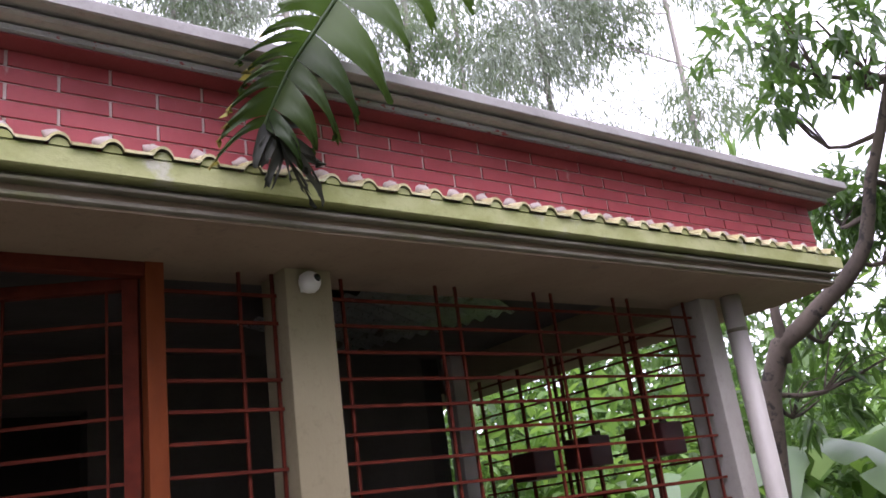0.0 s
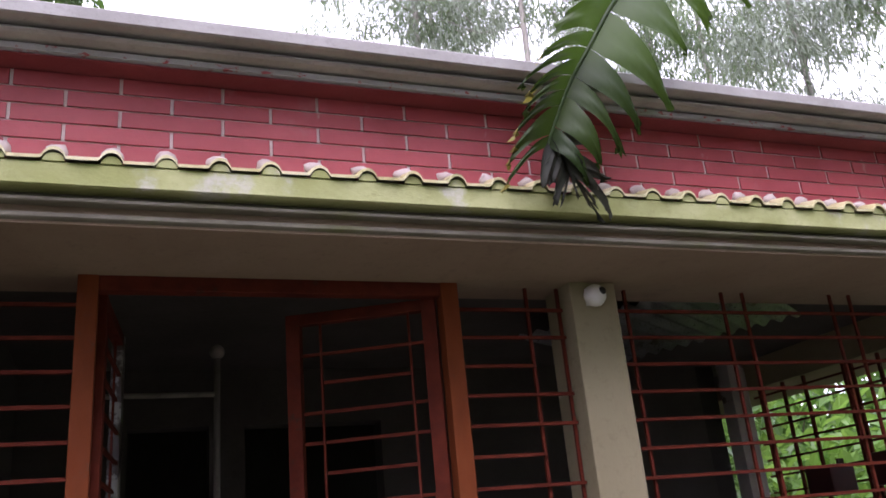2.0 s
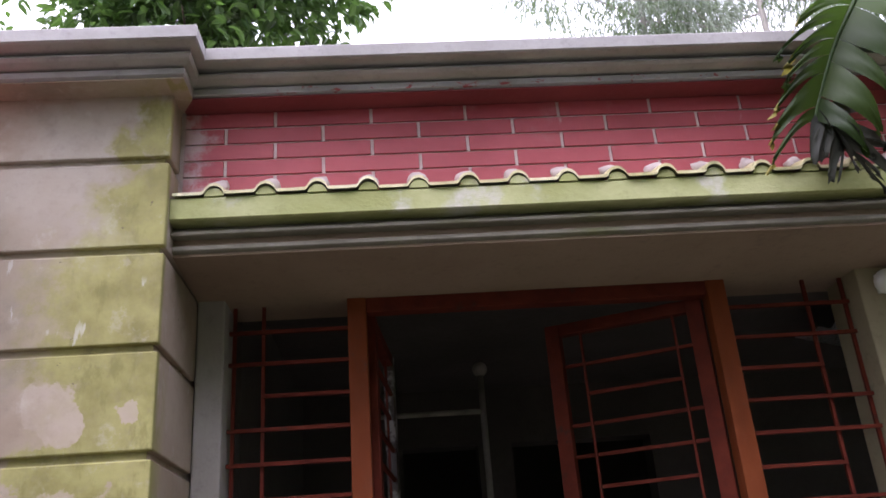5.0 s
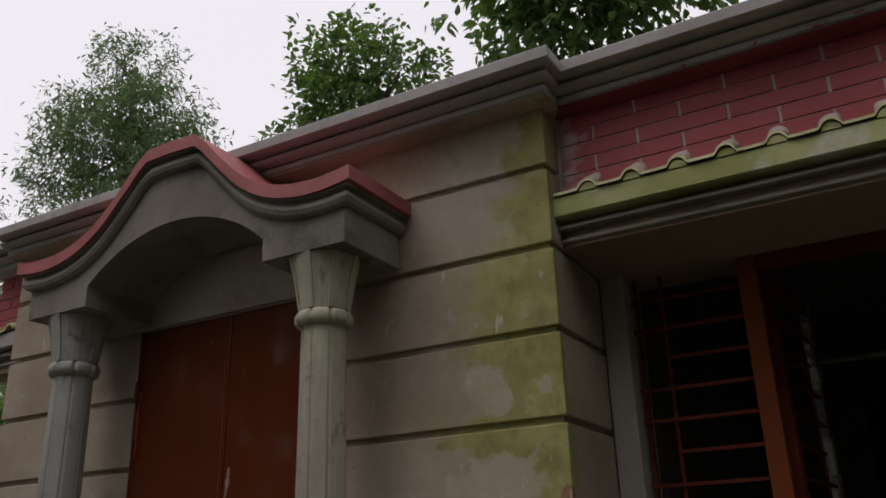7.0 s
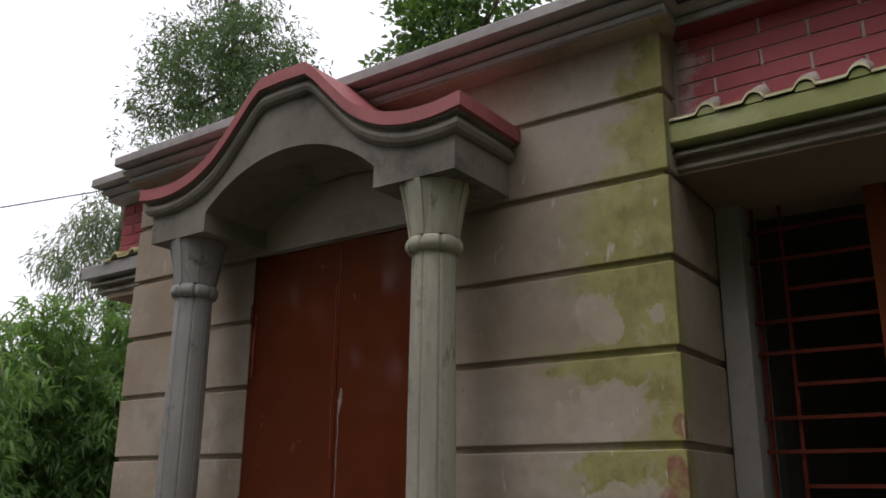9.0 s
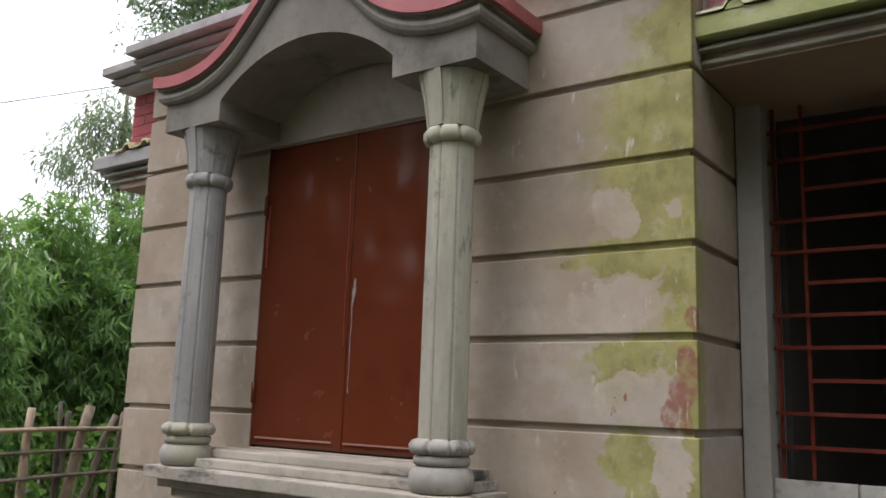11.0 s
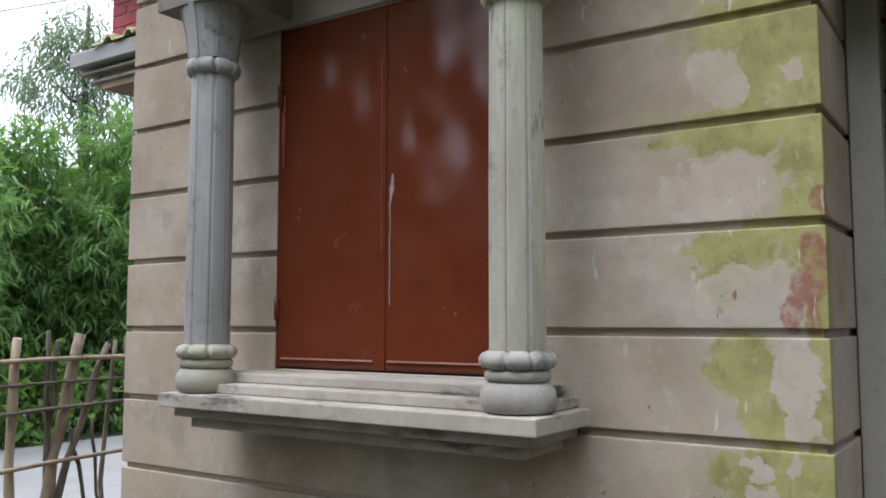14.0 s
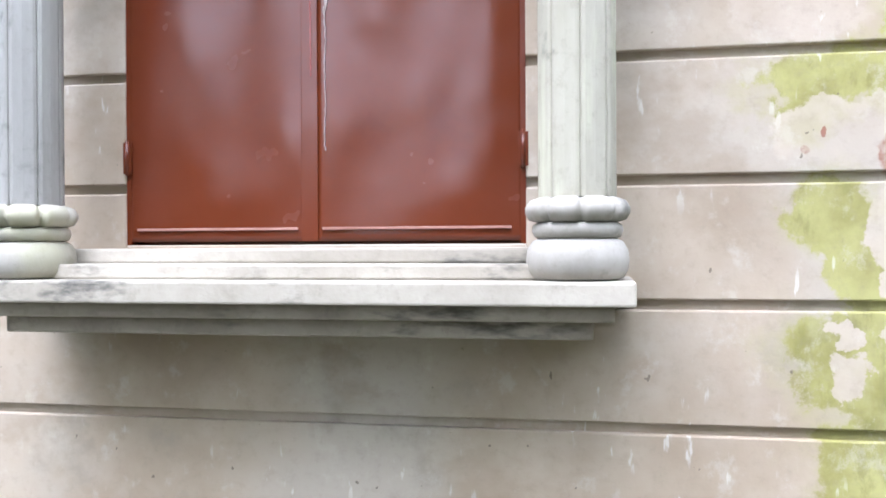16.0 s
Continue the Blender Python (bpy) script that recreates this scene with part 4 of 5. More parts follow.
hood = thing("window_hood", "curved cement hood on columns with a red painted coping", "window hood")


def curved_slab(bm, hw, y0, y1, lo, hi, n=72):
    """A slab between two offsets of the hood's curve."""
    rings = []
    for i in range(n + 1):
        u = -hw + 2 * hw * i / n
        zc = hood_z(u)
        rings.append([bm.verts.new((HC + u, y, zc + d)) for y, d in ((y0, lo), (y0, hi), (y1, hi), (y1, lo))])
    for a, b in zip(rings, rings[1:]):
        for k in range(4):
            bm.faces.new((a[k], a[(k + 1) % 4], b[(k + 1) % 4], b[k])).smooth = False
    bm.faces.new(rings[0])
    bm.faces.new(rings[-1][::-1])
    return bm


part("coping", curved_slab(bmesh.new(), 0.806, -0.367, 0.0, 0.0, 0.048, 96), REDCOPE, hood, "faded red painted coping")
bm = bmesh.new()
prof = [(HY + a, d) for a, d in ((0.0, -0.062), (-0.010, -0.062), (-0.022, -0.054), (-0.029, -0.040), (-0.027, -0.026), (-0.016, -0.014), (-0.016, -0.008), (-0.034, -0.006), (-0.034, 0.0), (0.0, 0.0))]
rings = []
for i in range(97):
    u = -1 + 2 * i / 96
    rings.append([bm.verts.new((HC + u * (0.757 - y + HY), y, hood_z(u * 0.775) + d)) for y, d in prof])
for a, b in zip(rings, rings[1:]):
    for k in range(len(prof)):
        bm.faces.new((a[k], a[(k + 1) % len(prof)], b[(k + 1) % len(prof)], b[k]))
bm.faces.new(rings[0])
bm.faces.new(rings[-1][::-1])
for s in (-1, 1):
    zr = hood_z(0.775)
    side = [(HY - y + 0.757, d) for y, d in prof]
    a = [bm.verts.new((HC + s * x, HY - (x - 0.757), zr + d)) for x, d in side]
    b = [bm.verts.new((HC + s * x, 0.0, zr + d)) for x, d in side]
    for k in range(len(side)):
        bm.faces.new((a[k], a[(k + 1) % len(side)], b[(k + 1) % len(side)], b[k]))
    bm.faces.new(a)
    bm.faces.new(b[::-1])
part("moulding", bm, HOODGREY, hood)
bm = bmesh.new()
us = [-0.757 + 0.329 * i / 8 for i in range(9)] + [-0.428 + 0.856 * i / 40 for i in range(41)] + [0.428 + 0.329 * i / 8 for i in range(9)]


def arch(u):
    R = (0.428**2 + 0.165**2) / (2 * 0.165)
    return 2.707 + 0.165 - R + math.sqrt(R * R - u * u)


rings = []
for i, u in enumerate(us):
    lo = 2.628 if i < 9 or i >= 50 else arch(u)
    rings.append([bm.verts.new((HC + u, y, z)) for y, z in ((HY, lo), (HY, hood_z(u) - 0.001), (0.0, hood_z(u) - 0.001), (0.0, lo))])
for a, b in zip(rings, rings[1:]):
    for k in range(4):
        bm.faces.new((a[k], a[(k + 1) % 4], b[(k + 1) % 4], b[k]))
bm.faces.new(rings[0])
bm.faces.new(rings[-1][::-1])
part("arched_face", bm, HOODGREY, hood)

# ---- downpipe and dome camera ----
dp = thing("downpipe", "off-white plastic rain pipe beside the corner pillar", "pipe", at=(4.665, 0.352, 0))
down = part("pipe", lathe(bmesh.new(), 0, 0, [(0.052, 0.0), (0.052, 2.594)], 24), PVC, dp)
part("bracket", lathe(bmesh.new(), 0, 0, [(0.052, 2.40), (0.0545, 2.402), (0.0545, 2.418), (0.052, 2.42)], 24), BANDS, down, "rusty strap round the pipe")
sc = thing("security_camera", "small white dome camera fixed to the pillar", "camera", at=(2.180, 0.402, 2.536))
bm = bmesh.new()
bmesh.ops.create_uvsphere(bm, u_segments=28, v_segments=16, radius=0.041, matrix=Matrix.Diagonal((1, 0.95, 1, 1)) @ Matrix.Translation((0, -0.022, 0)))
for f_ in bm.faces:
    f_.smooth = True
dome = part("dome", bm, DOME, sc)
bm = bmesh.new()
bmesh.ops.create_uvsphere(bm, u_segments=18, v_segments=10, radius=0.016, matrix=Matrix.Translation((0.012, -0.050, 0.008)))
part("lens", bm, BLACK, dome)
part("base_plate", block(-0.03, 0.03, -0.008, 0.0, -0.034, 0.03, 0.003), DOME, sc)

# ---- planters hung on the side grille ----
for y, z, w in ((1.84, 1.83, 0.20), (1.36, 1.85, 0.20), (0.86, 1.84, 0.26)):
    pl = thing("hanging_planter", "dark red planter box hung on the side grille", "planter", "planters", at=(4.45, y, z))
    bm = block(-0.09, 0.09, -w / 2, w / 2, 0, 0.17, 0.01)
    pot = part("box", bm, POT, pl)
    part("hook", box(block(0.075, 0.115, -0.01, 0.01, 0.155, 0.205), 0.1, 0.115, -0.01, 0.01, 0.10, 0.205), POT, pot)


# ---- torn banana leaf hanging over the canopy ----
def banana_strips(bm, rib, sides, rng, widths):
    """Torn strips of blade from a rib towards the given side."""
    n = len(rib) - 1
    for side, lens, drop in sides:
        k = 0
        while k < n:
            step = rng.choice(widths)
            k1 = min(n, k + step)
            a, b = Vector(rib[k]), Vector(rib[k1])
            f = (k + k1) / 2 / n
            L = lens(f) * rng.uniform(0.6, 1.12)
            d = Vector(side(f)) + Vector((rng.uniform(-0.12, 0.12), rng.uniform(-0.22, 0.12), rng.uniform(-0.16, 0.12)))
            d.normalize()
            sag_, curl, m = drop * rng.uniform(0.4, 2.0), rng.uniform(-0.5, 0.9), 8
            rows_ = []
            for i in range(m + 1):
                s = i / m
                q = d * L * s + Vector((0, -0.05 * math.sin(s * 2.4) * curl * L * 4, -sag_ * L * s * s))
                taper = (1 - 0.45 * s * s) if i < m else rng.uniform(0.12, 0.5)
                mid = (a + b) / 2
                tw = Vector((0, 0.35 * curl * s * (b - a).length, 0))
                row_ = []
                for e_ in (-1.0, -0.35, 0.35, 1.0):
                    back = Vector((0, 0.015 * (1 - e_ * e_), 0)) * s
                    ragged = d * rng.uniform(-0.035, 0.015) if i == m else Vector((0, 0, 0))
                    row_.append(bm.verts.new(mid + (b - a) * 0.5 * e_ * taper + q + tw * e_ + back + ragged))
                rows_.append(row_)
            for ra, rb2 in zip(rows_, rows_[1:]):
                for c_ in range(3):
                    bm.faces.new((ra[c_], ra[c_ + 1], rb2[c_ + 1], rb2[c_])).smooth = True
            k = k1


def curve_points(ctrl, n):
    out = []
    for i in range(n + 1):
        s = i / n * (len(ctrl) - 1)
        k = min(int(s), len(ctrl) - 2)
        p = [Vector(ctrl[max(0, min(len(ctrl) - 1, j))]) for j in (k - 1, k, k + 1, k + 2)]
        u = s - k
        out.append(0.5 * ((2 * p[1]) + (p[2] - p[0]) * u + (2 * p[0] - 5 * p[1] + 4 * p[2] - p[3]) * u * u + (3 * p[1] - p[0] - 3 * p[2] + p[3]) * u**3))
    return out


bl = thing("banana_leaf", "torn green banana leaf hanging over the canopy edge", "leaf", at=(0, 0, 0))
rib = curve_points([(2.62, -0.06, 3.95), (2.36, -0.10, 3.70), (2.14, -0.11, 3.45), (2.01, -0.10, 3.25), (1.93, -0.08, 3.12), (1.855, -0.06, 2.96), (1.81, -0.05, 2.84), (1.79, -0.045, 2.76)], 60)
rr = random.Random(12)
bm, tips = bmesh.new(), []


def torn_strip(k0, k1, way, length, sag, frayed, tear=0.45, narrow=0.5):
    """One strip of blade between two tears, folding down towards its tip."""
    a, b = rib[k0], rib[k1]
    w = (b - a) / 2
    d = Vector(way).normalized()
    m, curl, rows_ = 12, rr.uniform(-0.3, 0.8), []
    for i in range(m + 1):
        s_ = i / m
        q = (a + b) / 2 + d * length * s_ + Vector((0, -0.05 * math.sin(s_ * 2.6) + 0.03 * curl * s_ * s_, -sag * length * s_ ** 2.2))
        wide = 0.98 if s_ < tear else 0.98 - (s_ - tear) / (1 - tear) * narrow
        bend = Vector((0, 0.22 * curl * s_ * w.length, 0))
        row_ = []
        for e_ in (-1.0, -0.6, -0.2, 0.2, 0.6, 1.0):
            ruffle = Vector((0, 0.010 * math.sin(e_ * 5 + s_ * 7 + k0) * s_, 0))
            ragged = d * rr.uniform(-0.05, 0.012) if i == m else Vector((0, 0, 0))
            row_.append(q + w * e_ * wide + bend * e_ + ruffle + ragged)
        rows_.append(row_)
    pieces = [(bm, rows_[:m] if frayed else rows_)]
    if frayed:
        tips.append(bmesh.new())
        pieces.append((tips[-1], rows_[m - 1:]))
    for target, rows_of in pieces:
        vs = [[target.verts.new(c_) for c_ in row_] for row_ in rows_of]
        for ra, rb2 in zip(vs, vs[1:]):
            for c_ in range(5):
                target.faces.new((ra[c_], ra[c_ + 1], rb2[c_ + 1], rb2[c_])).smooth = True


k = 2
while k < 47:
    step = rr.choice((3, 4, 4, 5, 6))
    f = k / 52
    torn_strip(k, min(k + step, 55), (-0.95, -0.06, -0.02 - 0.60 * f), (0.31 - 0.06 * f) * rr.uniform(0.75, 1.1), 0.15 + 0.25 * f, f > 0.3 and rr.random() < 0.6, 0.3, 0.35)
    k += step
k = 2
while k < 46:
    step = rr.choice((4, 5, 6, 7))
    f = k / 52
    torn_strip(k, min(k + step, 55), (0.66 - 0.15 * f, -0.06, -0.72 - 0.3 * f), (0.36 - 0.16 * f) * rr.uniform(0.8, 1.12), 0.12, False, 0.15, 0.85)
    k += step
blade = part("blade", bm, LEAF_BANANA, bl)
for tip in tips:
    part("frayed_end", tip, FRAYED, blade, "yellowed frayed strip end")
bm = bmesh.new()
tube(bm, rib, [0.013 - 0.010 * i / 60 for i in range(61)], 8)
part("midrib", bm, LEAF_RIB, bl)
bm = bmesh.new()
dead = curve_points([(1.84, -0.05, 2.93), (1.87, -0.06, 2.86), (1.89, -0.05, 2.79)], 16)
banana_strips(bm, dead, [(lambda f: (-0.75, -0.15, -0.45 - 0.5 * f), lambda f: 0.14, 0.6), (lambda f: (0.85, -0.15, -0.25 - 0.6 * f), lambda f: 0.17, 0.6), (lambda f: (0.30, -0.15, -0.7), lambda f: 0.14, 0.1), (lambda f: (-0.40, -0.1, -0.75), lambda f: 0.15, 0.1), (lambda f: (0.8, -0.1, 0.15), lambda f: 0.15, 0.4), (lambda f: (0.05, -0.2, -0.9), lambda f: 0.12, 0.1)], rr, (4, 5, 6))
part("dead_tip", bm, LEAF_DRY, bl, "shrivelled blackened leaf tip")


# ---- trees ----
def tree(name, lab, base, top, r0, crowns, length, width, material, seed, droop=0.3, bends=(), clump=9, bark=None, limb=0.35, spread=0.75):
    t_ = thing(name, lab, "tree", at=(0, 0, 0))
    bm = bmesh.new()
    pts = curve_points([base, *bends, top], 14)
    tube(bm, pts, [r0 * (1 - 0.75 * i / 14) for i in range(15)], 10)
    part("trunk", bm, bark or BARK, t_)
    rng = random.Random(seed)
    for c, rad, count in crowns:
        c = Vector(c)
        s = min(pts, key=lambda p: (p - c).length + (0.6 * max(0, p.z - c.z + 0.3)))
        bm = bmesh.new()
        m = (s + c) / 2 + Vector((rng.uniform(-0.2, 0.2), rng.uniform(-0.2, 0.2), -0.15))
        tube(bm, curve_points([s, m, c], 6), [r0 * limb * (1 - 0.7 * i / 6) for i in range(7)], 6)
        for j in range(5):
            e = c + Vector((rng.uniform(-1, 1) * rad[0], rng.uniform(-1, 1) * rad[1], rng.uniform(-0.6, 1) * rad[2])) * 0.75
            tube(bm, curve_points([m, (m + e) / 2 + Vector((0, 0, 0.1)), e], 5), [r0 * limb * 0.35 * (1 - 0.8 * i / 5) for i in range(6)], 5)
        part("limb", bm, bark or BARK, t_)
    leaves("crown", crowns, length, width, material, t_, seed, droop, "", clump, spread)
    return t_


mango = tree("mango_tree", "mango tree with bent brown trunk and long dark leaves", (6.5, 1.75, 0), (6.95, -0.15, 5.2), 0.092,
     [((6.0, 0.55, 4.62), (0.45, 0.4, 0.3), 130), ((6.25, 0.2, 4.65), (0.5, 0.5, 0.4), 200), ((6.6, 0.0, 4.45), (0.5, 0.5, 0.45), 220), ((6.2, 0.6, 4.2), (0.3, 0.3, 0.16), 110),
      ((7.3, 0.75, 3.65), (0.5, 0.5, 0.35), 560), ((7.5, 0.4, 3.3), (0.6, 0.6, 0.5), 600), ((7.6, 1.3, 2.85), (0.6, 0.6, 0.5), 330), ((7.8, 1.0, 2.5), (0.6, 0.6, 0.5), 190), ((7.3, 1.5, 2.2), (0.4, 0.4, 0.3), 170), ((7.3, -0.5, 5.3), (0.8, 0.7, 0.6), 350), ((8.4, 0.2, 4.0), (0.8, 0.7, 0.7), 700)],
     0.17, 0.048, LEAF_DARK, 3, 0.45, bends=((6.55, 1.45, 2.25), (6.68, 1.15, 2.68), (6.82, 0.80, 2.95), (6.86, 0.58, 3.2), (6.84, 0.42, 3.6), (6.9, 0.1, 4.3)), spread=0.3, limb=0.26, bark=MANGOBARK)
bm = bmesh.new()
tube(bm, [(6.62, 1.30, 2.45), (6.60, 1.27, 2.62), (6.58, 1.26, 2.80), (6.57, 1.25, 2.92)], [0.05, 0.045, 0.04, 0.03], 9)
part("stub", bm, BARK, mango, "dark sawn branch stub")
tree("jackfruit_tree", "dense dark broad-leaved tree behind the roof", (-1.2, 6.9, 0), (-1.2, 5.2, 8.2), 0.2,
     [((-0.4, 4.7, 7.7), (1.1, 1.0, 1.0), 3000), ((-1.7, 4.7, 8.1), (1.2, 1.0, 1.2), 3400), ((-0.9, 4.7, 9.0), (1.4, 1.1, 0.9), 2600), ((-1.3, 4.8, 7.0), (1.4, 0.9, 0.6), 1800)],
     0.15, 0.07, LEAF_DARK, 5, 0.15, spread=0.5)
tree("lychee_tree", "round dark glossy-leaved tree behind the parapet", (-4.2, 5.4, 0), (-4.1, 4.8, 6.8), 0.14,
     [((-4.2, 4.7, 7.35), (0.75, 0.7, 0.55), 1500), ((-4.45, 4.7, 6.75), (0.5, 0.6, 0.55), 1300), ((-3.5, 4.7, 6.9), (0.6, 0.7, 0.6), 1100), ((-4.2, 4.7, 6.2), (0.9, 0.8, 0.6), 1300)],
     0.10, 0.048, LEAF_DARK, 6, 0.1, spread=0.5)
tree("feathery_tree", "tall fine-leaved tree beyond the roof", (-9.1, 5.6, 0), (-8.8, 5.4, 9.2), 0.12,
     [((-8.75, 5.4, 9.15), (0.75, 0.8, 0.65), 1900), ((-9.7, 5.4, 8.55), (0.85, 0.9, 0.6), 3000), ((-8.2, 5.4, 8.2), (0.75, 0.9, 0.55), 2500), ((-10.25, 5.4, 7.75), (0.6, 0.8, 0.6), 2200), ((-9.1, 5.4, 7.75), (1.0, 1.0, 0.7), 4200), ((-7.7, 5.4, 7.4), (0.6, 0.8, 0.55), 2000), ((-9.6, 5.4, 6.75), (1.2, 1.0, 0.7), 2200), ((-8.0, 5.4, 6.6), (1.1, 0.9, 0.7), 1800)],
     0.10, 0.028, LEAF_FEATHER, 7, 0.35, clump=14)
for i, (x, y, zt, sd) in enumerate(((5.7, 11.6, 18.0, 11), (7.6, 10.6, 17.0, 12), (9.6, 9.4, 17.0, 13), (12.0, 8.2, 16.0, 14), (14.8, 7.0, 15.0, 17), (7.4, 15.0, 20.0, 15), (13.0, 11.8, 19.0, 16))):
    rr = random.Random(sd)
    cr = [((x + rr.uniform(-1.5, 1.5), y + rr.uniform(-1.2, 1.2), zt * (0.30 + 0.066 * j) + rr.uniform(-0.4, 0.4)), (1.35, 1.35, 1.1), 2000) for j in range(11)]
    tree("eucalyptus_tree", "tall pale-stemmed eucalyptus with thin drooping foliage", (x, y, 0), (x + 0.3, y, zt), 0.11, cr, 0.17, 0.030, LEAF_HAZED if i % 2 else LEAF_EUC, sd, 1.3, limb=0.22, bark=EUCBARK, clump=16)
tree("dark_tree", "broad-leaved tree between the eucalyptus trunks", (9.8, 9.6, 0), (10.2, 9.6, 8.5), 0.16,
     [((9.6, 9.3, 8.0), (1.5, 1.3, 1.0), 3200), ((11.3, 8.6, 7.4), (1.3, 1.2, 0.9), 2600)], 0.17, 0.07, LEAF_DARK, 21, 0.2)
tree("weeping_tree", "pale weeping tree beyond the lane", (-13.8, 7.0, 0), (-13.6, 6.9, 7.4), 0.12,
     [((-13.6, 6.7, 6.6), (0.7, 0.8, 0.8), 2000), ((-13.8, 6.5, 5.8), (1.2, 1.1, 0.9), 2600), ((-13.4, 7.4, 5.4), (1.1, 1.0, 0.9), 2200)], 0.15, 0.028, LEAF_EUC, 23, 1.0)


def bamboo_clump(x, y, seed, h, n):
    b_ = thing("bamboo_clump", "dense clump of leafy green bamboo beyond the lane", "bamboo", "bamboo along the lane")
    rng = random.Random(seed)
    blobs = []
    for i in range(n):
        bx, by = x + rng.uniform(-0.8, 0.8), y + rng.uniform(-0.8, 0.8)
        tx, ty, tz = bx + rng.uniform(-0.9, 0.9), by + rng.uniform(-0.9, 0.9), h * rng.uniform(0.7, 1.1)
        bm = bmesh.new()
        tube(bm, curve_points([(bx, by, 0), ((bx * 2 + tx) / 3, (by * 2 + ty) / 3, tz * 0.6), (tx, ty, tz)], 8), [0.03 - 0.0028 * k for k in range(9)], 6)
        part("culm", bm, BAMBOO, b_)
        for j in range(5):
            f = 0.22 + 0.17 * j
            blobs.append(((bx + (tx - bx) * f, by + (ty - by) * f, tz * f), (0.6, 0.6, 0.45), 480))
    leaves("foliage", blobs, 0.21, 0.034, LEAF_BAMBOO, b_, seed, 0.5, clump=8, spread=0.16)


for i, (x, y, h) in enumerate(((-10.8, 1.6, 4.0), (-11.0, 3.0, 4.2), (-11.4, 4.5, 3.9), (-11.6, 6.2, 4.0), (-12.0, 8.0, 5.0), (-10.6, 0.2, 3.6), (-11.2, 5.7, 4.5), (-12.2, 7.2, 4.7))):
    bamboo_clump(x, y, 40 + i, h, 7)


def shrub(x, y, rad, count, material, seed, length, width, lab, z=0.5):
    s = thing("shrub", lab, "shrub", at=(0, 0, 0))
    rng = random.Random(seed)
    bm = bmesh.new()
    for i in range(6):
        e = (x + rng.uniform(-1, 1) * rad[0] * 0.6, y + rng.uniform(-1, 1) * rad[1] * 0.6, z + rad[2] * rng.uniform(0.3, 0.9))
        tube(bm, curve_points([(x, y, 0), ((x + e[0]) / 2, (y + e[1]) / 2, e[2] * 0.6), e], 5), [0.02, 0.018, 0.015, 0.012, 0.008, 0.005], 5)
    part("stems", bm, BARK, s)
    leaves("foliage", [((x, y, z + rad[2] * 0.4), rad, count)], length, width, material, s, seed, 0.3)


for i, (x, y, rad, n, mt, L, W) in enumerate((
        (8.8, 5.2, (1.6, 1.6, 3.0), 3600, LEAF_MID, 0.2, 0.09), (10.6, 2.4, (1.5, 1.5, 2.2), 2200, LEAF_LIGHT, 0.2, 0.09), (7.4, 6.2, (1.5, 1.4, 3.2), 3400, LEAF_LIGHT, 0.2, 0.09), (12.4, 6.4, (2.0, 2.0, 4.2), 4200, LEAF_DARK, 0.22, 0.1), (9.2, 8.6, (2.0, 1.8, 4.2), 4000, LEAF_DARK, 0.22, 0.1),
        (6.6, 3.6, (1.0, 0.9, 1.5), 1700, LEAF_LIGHT, 0.22, 0.11), (8.2, 4.4, (1.2, 1.2, 1.8), 1900, LEAF_LIGHT, 0.2, 0.10), (6.4, 5.2, (1.1, 1.1, 2.0), 1700, LEAF_MID, 0.18, 0.09), (9.8, 3.0, (1.1, 1.1, 1.8), 1700, LEAF_MID, 0.2, 0.10),
        (9.6, 6.4, (1.6, 1.6, 2.6), 2600, LEAF_MID, 0.2, 0.09), (11.5, 4.6, (1.6, 1.6, 2.8), 2600, LEAF_DARK, 0.2, 0.08), (12.0, 1.8, (1.5, 1.6, 1.9), 1700, LEAF_LIGHT, 0.2, 0.08), (7.0, 7.6, (1.8, 1.5, 2.6), 2600, LEAF_MID, 0.2, 0.09),
        (-10.3, 2.6, (0.5, 0.9, 0.8), 900, LEAF_LIGHT, 0.15, 0.09), (-10.4, 4.2, (0.5, 1.0, 0.8), 900, LEAF_LIGHT, 0.15, 0.09), (-10.5, 5.8, (0.5, 1.0, 0.8), 900, LEAF_LIGHT, 0.15, 0.09), (-10.3, 0.9, (0.5, 0.9, 0.8), 900, LEAF_LIGHT, 0.15, 0.09))):
    shrub(x, y, rad, n, mt, 60 + i, L, W, "leafy green shrub with broad leaves", 0.5 if x > 0 else 0.15)


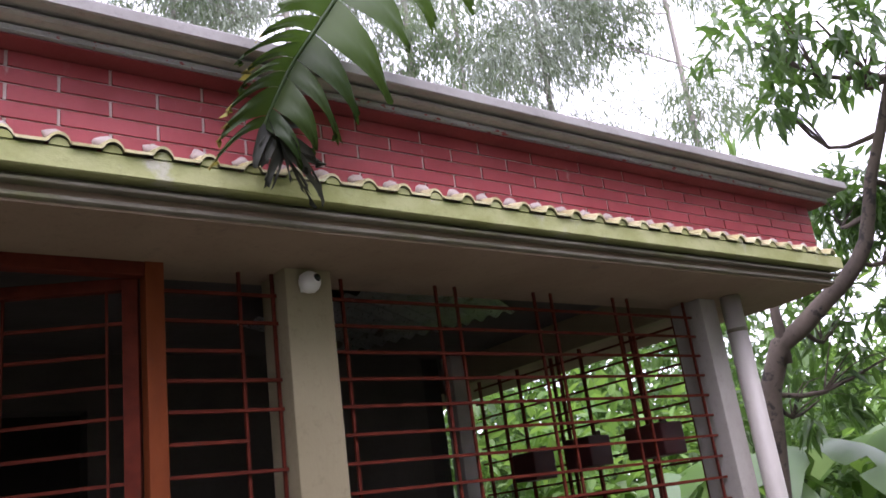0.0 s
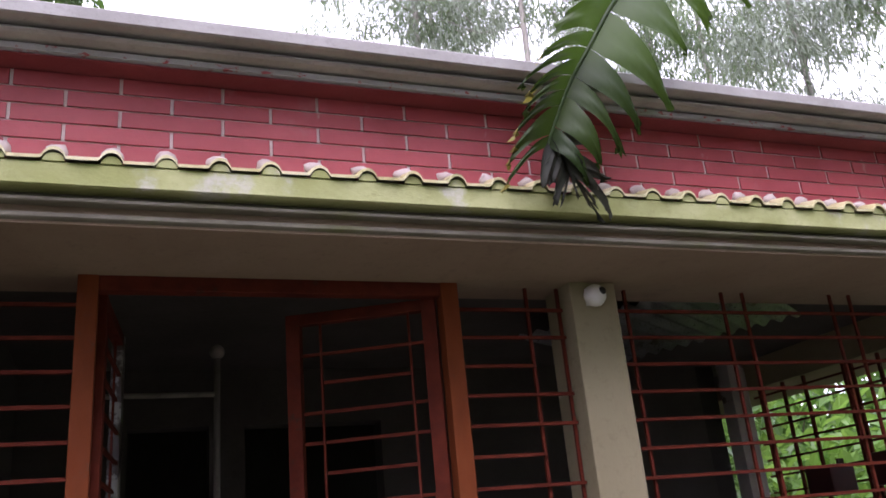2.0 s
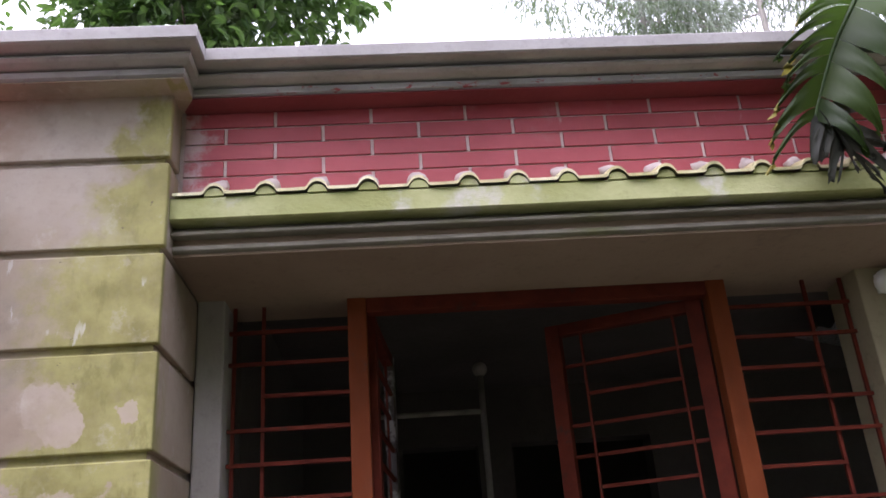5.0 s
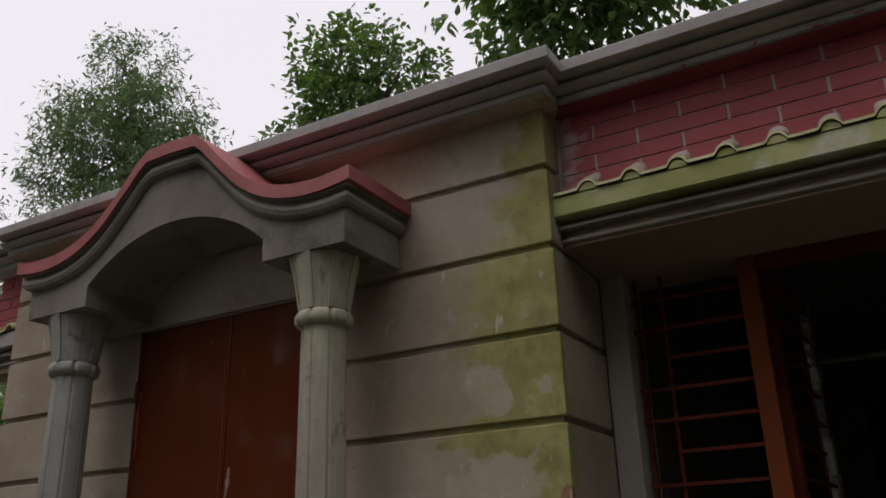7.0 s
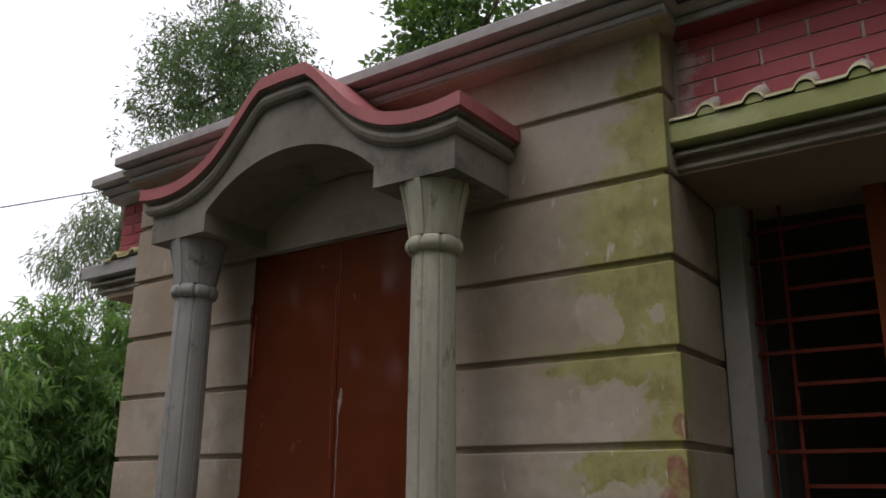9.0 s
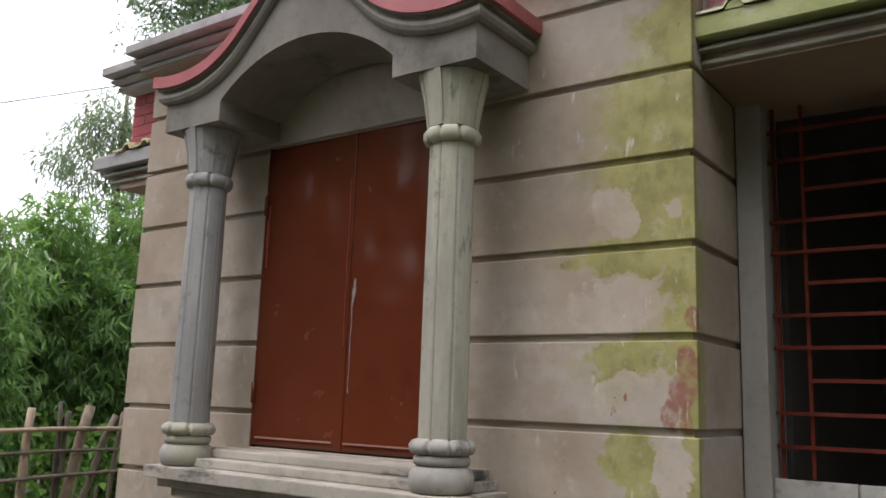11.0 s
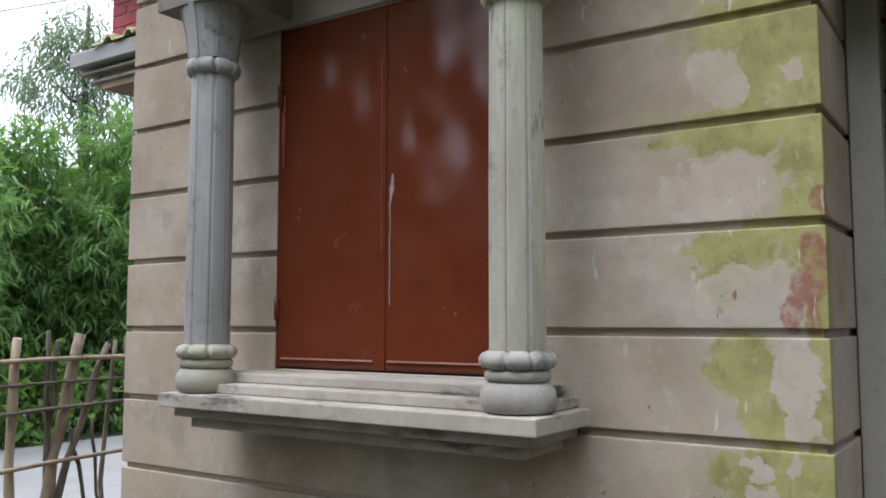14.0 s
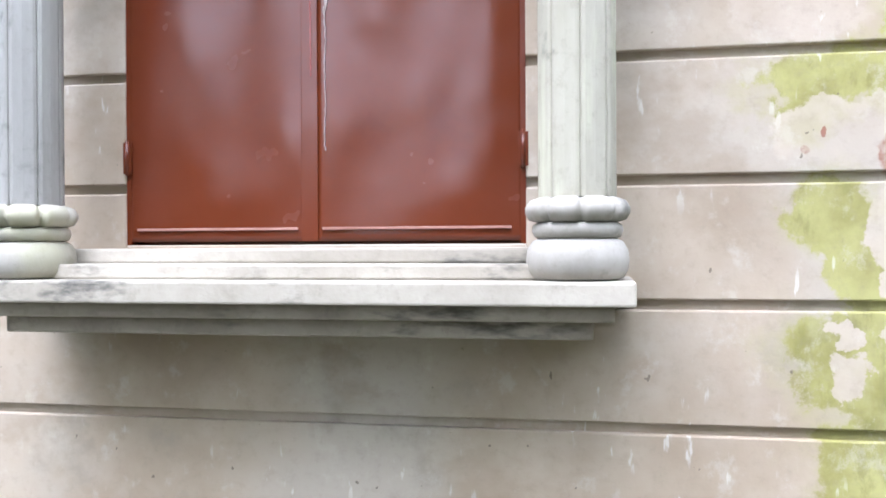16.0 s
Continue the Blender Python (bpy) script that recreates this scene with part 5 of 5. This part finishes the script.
def banana_plant(x, y, seed, h):
    p_ = thing("banana_plant", "banana plant with broad drooping leaves", "banana plant", "banana plants")
    part("stem", tube(bmesh.new(), [(x, y, 0), (x + 0.03, y, h * 0.5), (x + 0.05, y, h)], [0.10, 0.085, 0.05], 10), LEAF_LIGHT, p_)
    rng = random.Random(seed)
    for i in range(7):
        a = i * 0.9 + rng.uniform(-0.3, 0.3)
        L = rng.uniform(1.1, 1.6)
        d = Vector((math.cos(a), math.sin(a), 0))
        b0 = Vector((x, y, h))
        rb_ = curve_points([b0, b0 + d * L * 0.4 + Vector((0, 0, 0.5)), b0 + d * L * 0.8 + Vector((0, 0, 0.35)), b0 + d * L * 1.1 + Vector((0, 0, -0.15))], 16)
        bm = bmesh.new()
        w = d.cross(Vector((0, 0, 1)))
        rows_ = []
        for k, q in enumerate(rb_):
            s = k / 16
            hw = 0.24 * min(1, s * 4 + 0.05) * min(1, (1 - s) * 3 + 0.03) * (1 + 0.08 * math.sin(k * 2.1))
            rows_.append((bm.verts.new(q + w * hw - Vector((0, 0, hw * 0.25))), bm.verts.new(q), bm.verts.new(q - w * hw - Vector((0, 0, hw * 0.25)))))
        for k in range(16):
            if rng.random() > 0.12:
                bm.faces.new((rows_[k][0], rows_[k + 1][0], rows_[k + 1][1], rows_[k][1])).smooth = True
            bm.faces.new((rows_[k][1], rows_[k + 1][1], rows_[k + 1][2], rows_[k][2])).smooth = True
        part("leaf", bm, LEAF_LIGHT if i % 3 == 0 else LEAF_PALE, p_)


for i, (x, y, h) in enumerate(((7.9, 2.3, 1.4), (9.0, 1.2, 1.5), (7.2, 3.0, 1.3))):
    banana_plant(x, y, 80 + i, h)


# ---- tree belt all round; unseen part behind the view is added to block light ----
rw = random.Random(77)
belt = []
for k in range(120):
    a = 2 * math.pi * k / 120 + rw.uniform(-0.03, 0.03)
    behind = math.sin(a) < -0.25
    if behind and rw.random() < 0.10:
        continue
    # Added trees stay low here so the sky reflects in the shutters.
    low = -2.2 < math.atan2(math.sin(a), math.cos(a)) < -1.72
    d = rw.uniform(12.5, 16) if behind else rw.uniform(26, 34)
    h = rw.uniform(1.5, 3.0) if low else rw.uniform(9.0, 14.0) if behind else rw.uniform(3.5, 6.5)
    belt.append(((d * math.cos(a), d * math.sin(a), h * 0.5), (1.4, 1.4, h * 0.52), 460 if behind else 160))
woods = leaves("woods_light_screen", belt, 0.7, 0.4, LEAF_MID, None, 99, 0.2, "tree belt round the plot, unseen near side added to block low light")
tagged(woods, category="woods", kind="stuff")

# ---- bamboo fence ----
fence = thing("bamboo_fence", "rough fence of bamboo posts and tied sticks", "fence")
rf = random.Random(9)
for y, lean, r, top_, mt in ((0.60, 0.0, 0.026, 1.46, BAMBOO), (1.02, -0.30, 0.034, 1.48, BAMBOO), (0.80, 0.06, 0.014, 1.5, STICK), (0.86, -0.06, 0.016, 1.44, STICK), (1.20, -0.45, 0.022, 1.42, STICK), (1.27, -0.1, 0.014, 1.44, STICK), (1.34, 0.12, 0.014, 1.46, STICK), (0.22, 0.1, 0.022, 1.46, BAMBOO), (-0.15, -0.05, 0.018, 1.4, STICK), (-0.5, 0.1, 0.02, 1.42, STICK), (1.6, 0.05, 0.02, 1.44, STICK), (1.9, -0.1, 0.025, 1.45, BAMBOO), (2.3, 0.0, 0.02, 1.42, STICK), (0.98, 0.2, 0.012, 0.9, STICK), (1.12, 0.12, 0.010, 0.95, STICK)):
    bm = bmesh.new()
    k = 9
    pts = [(-4.5 + rf.uniform(-0.02, 0.02) + 0.01 * math.sin(j), y + lean * (1 - j / (k - 1)) + 0.008 * math.sin(j * 2.0 + y * 9), top_ * j / (k - 1)) for j in range(k)]
    tube(bm, pts, [r * (1.12 if j % 3 == 0 else 1.0) * (1.06 - 0.01 * j) for j in range(k)], 9)
    part("post", bm, mt, fence)
for za, zb, r in ((1.34, 1.31, 0.016), (1.19, 1.18, 0.010), (1.00, 1.06, 0.012), (0.66, 0.76, 0.014)):
    bm = bmesh.new()
    tube(bm, [(-4.47, -1.2 + 0.5 * j, za + (zb - za) * j / 8 + 0.012 * math.sin(j * 1.7)) for j in range(9)], r, 8)
    part("rail", bm, BAMBOO if r > 0.013 else STICK, fence)

# ---- overhead cable ----
cb = thing("overhead_cable", "thin black overhead cable crossing the sky", "cable", at=(0, 0, 0))
bm = bmesh.new()
tube(bm, [(-10.58 + 0.66 * k, 4.45 + 0.92 * k, 6.03 + 0.37 * k + 0.004 * k * k) for k in range(-14, 9)], 0.009, 6)
part("cable", bm, WIRE, cb)

# ---- weeds on the parapet ----
def tuft(x, y, n, h, w, material, seed, lab):
    g_ = thing("weed_tuft", lab, "weed", at=(x, y, 3.196))
    rng = random.Random(seed)
    for i in range(n):
        a = rng.uniform(0, 6.28)
        d = Vector((math.cos(a), math.sin(a) * 0.6, 0))
        L = h * rng.uniform(0.6, 1.1)
        pts = curve_points([(0, 0, 0), tuple(d * L * 0.3 + Vector((0, 0, L * 0.7))), tuple(d * L * 0.75 + Vector((0, 0, L * rng.uniform(0.7, 1.0))))], 6)
        bm = bmesh.new()
        s = d.cross(Vector((0, 0, 1)))
        vv = [(bm.verts.new(q_ + s * w * (1 - k / 6) * min(1, 0.4 + k * 0.4)), bm.verts.new(q_ - s * w * (1 - k / 6) * min(1, 0.4 + k * 0.4) + Vector((0, 0, 0.001)))) for k, q_ in enumerate(pts)]
        for u, v in zip(vv, vv[1:]):
            bm.faces.new((u[0], v[0], v[1], u[1])).smooth = True
        part("blade", bm, material, g_)


tuft(-1.11, -0.12, 9, 0.075, 0.003, LEAF_MID, 2, "tuft of stiff grass on the parapet coping")
tuft(4.43, -0.02, 8, 0.17, 0.010, LEAF_LIGHT, 3, "small green weed growing on the parapet coping")

# ---- bricks of the red parapet, last ----
rk = random.Random(3)
ROWS_Z = [3.120, 3.078, 3.0245, 2.971, 2.9175, 2.864, 2.8105, 2.757]
for r_ in range(7):
    z1, z0 = ROWS_Z[r_] - 0.0028, ROWS_Z[r_ + 1] + 0.0028
    off = 0.275 if r_ % 2 == 1 else 0.131
    for a, b in ((0.012, RX1 - 0.003), (-2.954, BX0 - 0.003)):
        k = math.floor((a - off) / 0.2845)
        while off + k * 0.2845 < b:
            x0, x1 = max(a, off + k * 0.2845 + 0.0048), min(b, off + (k + 1) * 0.2845 - 0.0048)
            if x1 - x0 > 0.015:
                part("brick", block(x0, x1, RY - 0.005 - rk.uniform(0, 0.001), RY + 0.01, z0, z1, 0.0015), BRICK, wall_parapet)
            k += 1
